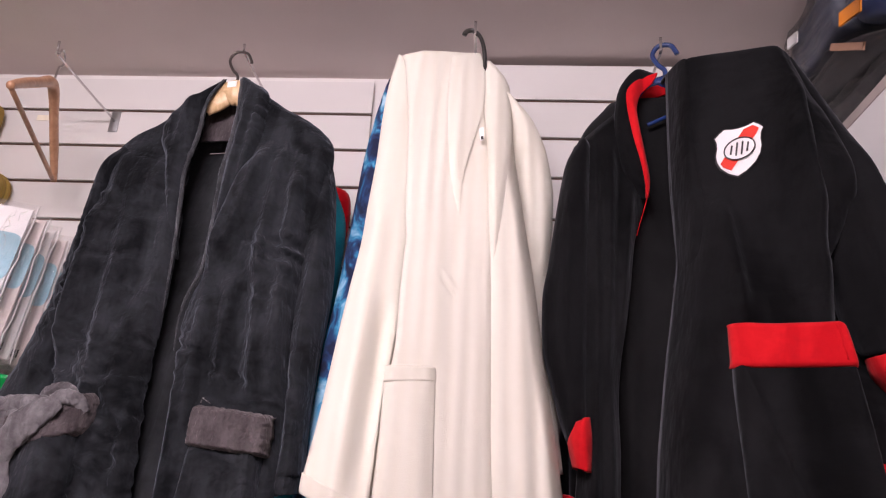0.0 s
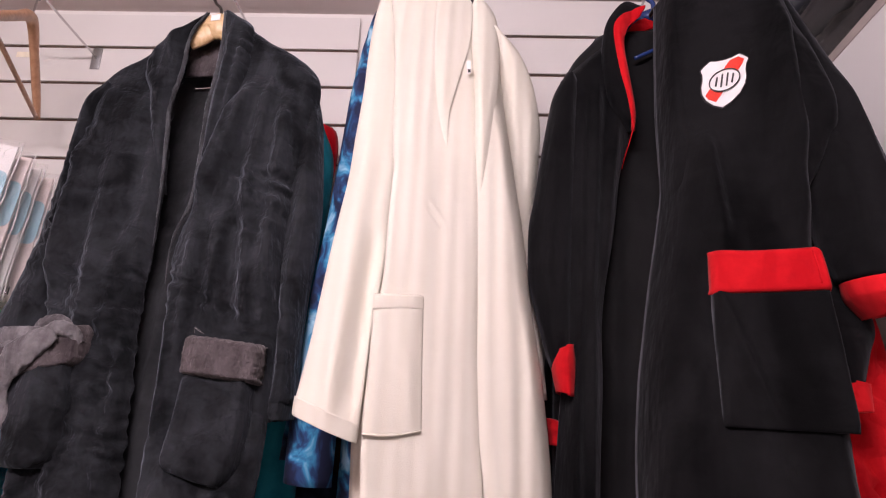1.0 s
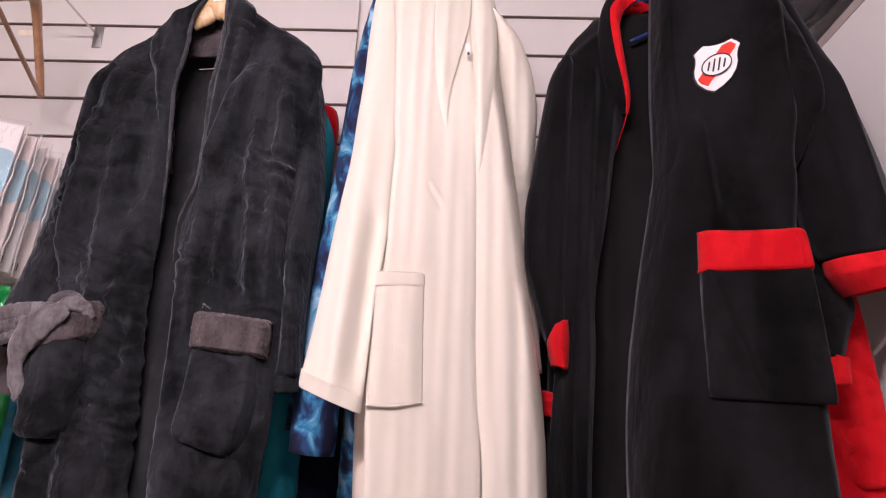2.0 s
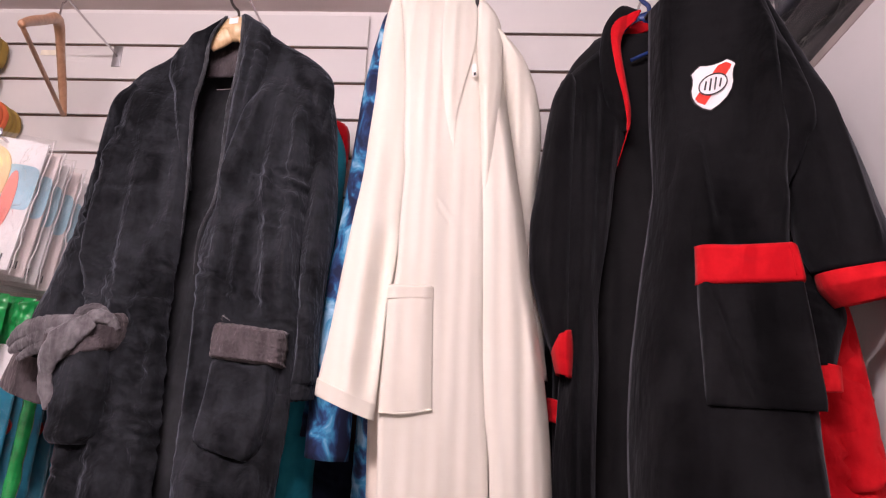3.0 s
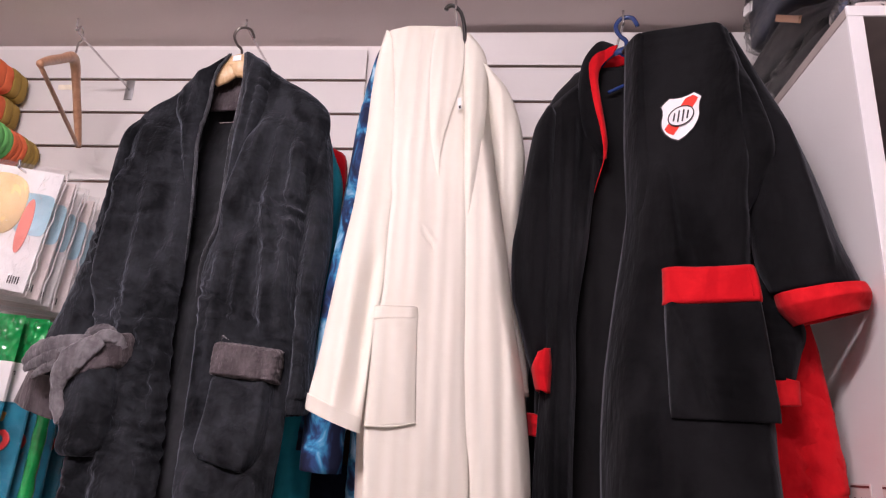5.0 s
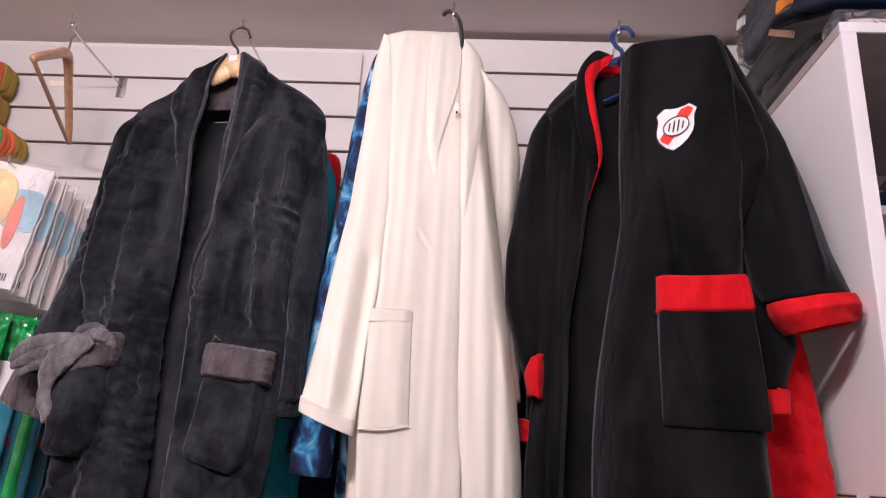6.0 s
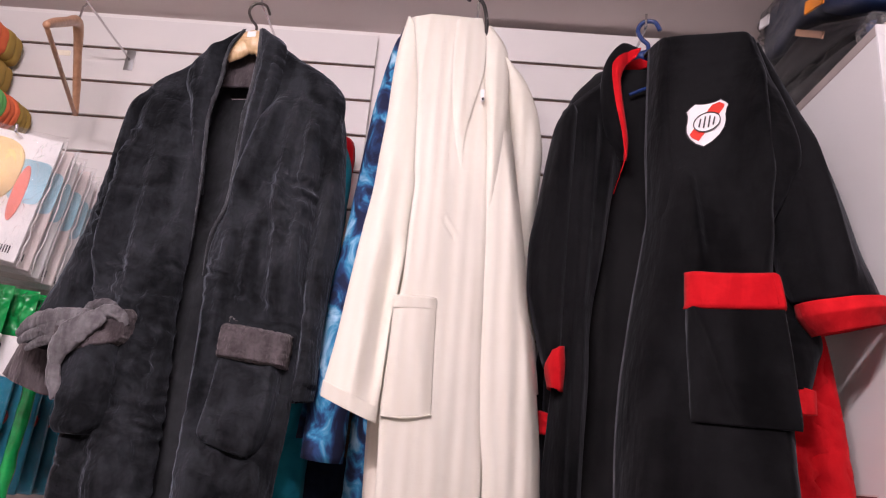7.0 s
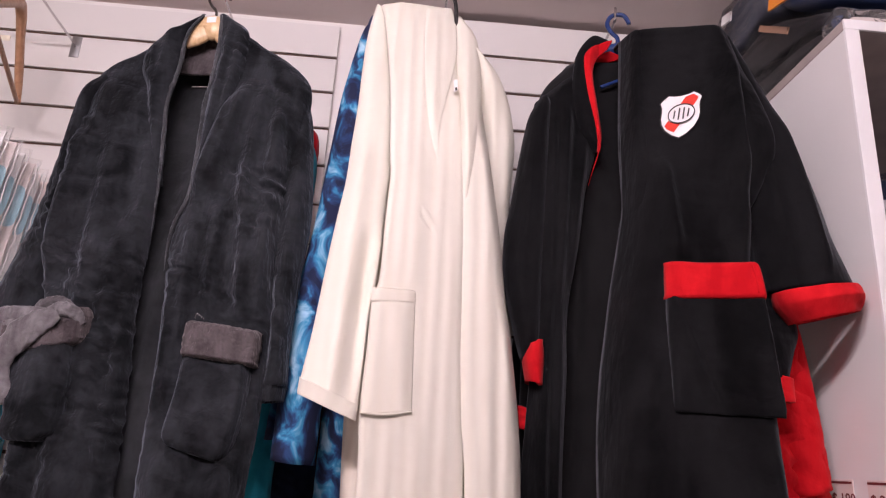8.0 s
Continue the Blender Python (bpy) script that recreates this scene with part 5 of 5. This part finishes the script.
def print_pack(k, y, x1, ztop, roll):
    """A printed card in a clear hanging bag."""
    w, h = 0.235, 0.345
    m = tilted(x1, ztop, roll)
    x0 = x1 - w
    pk = thing("hanging_pack", "clear hanging bag with a white card printed coral and pale blue" if k else "clear hanging bag with a folded buff yellow cloth", "packet", "clear packets on the display hook", at=(x1 - w / 2, y, ztop))
    part("card", move(box_mesh(x0 + 0.006, y, ztop - h + 0.006, x1 - 0.006, y + 0.006, ztop - 0.008, 0.001), m), PINK_CARD if k % 2 else PAPER, pk, smooth=False)
    if k == 0:
        part("folded_cloth", move(plate_mesh(soft_shape(x0 + 0.075, ztop - 0.115, 0.16, 0.17), y - 0.010, 0.009, 0.003), m), YELLOW_PRINT, pk, "buff yellow folded cloth")
    part("blue_patch", move(plate_mesh(soft_shape(x1 - 0.050, ztop - 0.130, 0.094, 0.115, power=5.0), y - 0.002, 0.0015), m), SKY_PRINT, pk, smooth=False)
    part("coral_patch", move(plate_mesh(soft_shape(x1 - 0.065, ztop - 0.165, 0.035, 0.15, power=2.0), y - 0.004, 0.0015), m), CORAL_PRINT, pk, smooth=False)
    for b in range(5):
        part("barcode_bar", move(plate_mesh([(x1 - 0.06 + 0.007 * b, ztop - h + 0.045), (x1 - 0.057 + 0.007 * b, ztop - h + 0.045), (x1 - 0.057 + 0.007 * b, ztop - h + 0.025), (x1 - 0.06 + 0.007 * b, ztop - h + 0.025)], y - 0.002, 0.0012), m), INK, pk, smooth=False)
    # thin white line drawn where the bag's edge catches a highlight
    seam = [(x1 + 0.011 + 0.004 * noise.noise((v * 9, k, 1.5)), y - 0.010 - 0.008 * noise.noise((v * 14, k, 3.5)), ztop - 0.004 - h * v) for v in np.linspace(0, 1, 14)]
    part("bag_seam_glint", move(sweep_mesh(seam, (0.0012, 0.0020, 0.0010, 0.0022, 0.0012, 0.0020, 0.0010), 60, 8, 1.0, 0.4, k + 0.5), m), SEAM_GLINT, pk, "edge of the bag with its white highlight put into the colour")
    film = part("clear_bag", move(crinkle_mesh(x0 - 0.008, ztop - h - 0.006, x1 + 0.014, ztop + 0.004, y - 0.006, k * 2.3, 0.016), m), FILM, pk, "crinkled clear bag")
    film.visible_shadow = False
    return pk


for k in range(6):
    print_pack(k, 1.505 + 0.050 * k, -0.880 - 0.002 * k + 0.004 * (k % 2), 2.052 - 0.0085 * k, 9.0 - 0.9 * k)


def blue_pack(k, y, x1, ztop, roll):
    """A long packet: green header, white band marked in cm, blue picture below."""
    w, h = 0.20, 0.50
    x0 = x1 - w
    m = tilted(x1, ztop, roll)
    pk = thing("hanging_pack", "long packet with green header and blue printed picture in clear film", "packet", "green-topped packets on the display hook", at=(x1 - w / 2, y, ztop))
    part("body", move(box_mesh(x0, y, ztop - h, x1, y + 0.010, ztop - 0.221, 0.003), m), BLUE_PRINT, pk, smooth=False)
    part("white_band", move(box_mesh(x0, y - 0.001, ztop - 0.22, x1, y + 0.010, ztop - 0.12, 0.002), m), PAPER, pk, smooth=False)
    part("green_header", move(crinkle_mesh(x0, ztop - 0.119, x1, ztop, y + 0.003, k * 1.7, 0.010), m), GREEN_FILM, pk, "glossy green header")
    written("cm", 0.024, INK, pk, m @ pose(x1 - 0.080, y - 0.009, ztop - 0.152, 90, 0, 0), "small dark cm marking")
    part("red_swirl", move(sweep_mesh([(x1 - 0.070, y - 0.003, ztop - 0.305), (x1 - 0.050, y - 0.003, ztop - 0.297), (x1 - 0.036, y - 0.003, ztop - 0.315), (x1 - 0.050, y - 0.003, ztop - 0.336), (x1 - 0.072, y - 0.003, ztop - 0.334)], (0.003, 0.008, 0.010, 0.008, 0.003), 30, 10, 0.2), m), RED_PRINT, pk)
    part("orange_patch", move(plate_mesh([(x1 - 0.10, ztop - 0.235), (x1 - 0.055, ztop - 0.248), (x1 - 0.060, ztop - 0.270), (x1 - 0.105, ztop - 0.263)], y - 0.002, 0.0015), m), ORANGE_PRINT, pk, smooth=False)
    film = part("clear_bag", move(crinkle_mesh(x0 - 0.004, ztop - h, x1 + 0.004, ztop - 0.12, y - 0.006, k * 3.3), m), BAG_FILM, pk, "glossy clear film")
    film.visible_shadow = False
    return pk


for k in range(6):
    blue_pack(k, 1.53 + 0.045 * k, (-0.938, -0.900, -0.890, -0.880, -0.871, -0.862)[k], 1.664 - 0.003 * k, 4.0 - 0.5 * k)
roll_pack = thing("hanging_pack", "thin glossy green roll in film hanging among the packets", "packet", "green-topped packets on the display hook", at=(-0.86, 1.575, 1.64))
part("roll", sweep_mesh([(-0.868, 1.575, 1.46), (-0.872, 1.575, 1.34), (-0.886, 1.575, 1.10)], 0.016, 40, 14, 1.0, 0.25, 3.0), GREEN_FILM, roll_pack)
part("loop", sweep_mesh([(-0.868, 1.575, 1.455), (-0.93, 1.577, 1.60), (-0.990, 1.590, 1.622)], 0.0018, 16, 6), FILM, roll_pack, "clear hanging loop")


# ---- ribbed foam cups ----
def foam_ring(cx, y0, y1, cz, r, seed, square=2.0):
    rows = []
    n = 40
    prof = [(y0, r * 0.80), (y0, r * 0.97), (y0 + (y1 - y0) * 0.15, r), (y0 + (y1 - y0) * 0.85, r), (y1, r * 0.97), (y1, r * 0.80)]
    for y, q in prof:
        row = []
        for i in range(n):
            a = 2 * math.pi * i / n
            c, s = math.cos(a), math.sin(a)
            k = (abs(c) ** square + abs(s) ** square) ** (-1 / square)
            w = q * k * (1 + 0.03 * noise.noise((c * 3, s * 3, seed)))
            row.append((cx + w * c, y, cz + w * s))
        rows.append(row)
    bm = grid_mesh(rows, closed=True)
    bm.verts.ensure_lookup_table()
    bm.faces.new([bm.verts[i] for i in range(n)])
    bm.faces.new([bm.verts[len(bm.verts) - 1 - i] for i in range(n)])
    bmesh.ops.recalc_face_normals(bm, faces=bm.faces[:])
    return bm


def foam_stack(label, cx, cz, r, y_wall, counts, step, square):
    st = thing("foam_stack", label, "foam rings", "foam stacks on the slat board", at=(cx, y_wall, cz))
    y = y_wall
    for mat, n in zip((OLIVE_FOAM, ORANGE_FOAM, GREEN_FOAM), counts):
        for i in range(n):
            dx = 0.004 * noise.noise((y * 40, cx, 1.0))
            part("ring", foam_ring(cx + dx, y - step + 0.0015, y, cz + dx, r, y * 50, square), mat, st)
            y -= step
    return st


foam_stack("ribbed foam rings in olive, orange and green on a hook", -1.252, 2.208, 0.060, 1.80, (3, 3, 8), 0.020, 2.0)
foam_stack("stacked foam blocks in olive, orange and green", -1.330, 2.445, 0.050, 1.80, (2, 2, 6), 0.034, 4.0)
foam_stack("stacked foam blocks in olive, orange and green below others", -1.335, 2.345, 0.047, 1.80, (2, 2, 6), 0.034, 4.0)
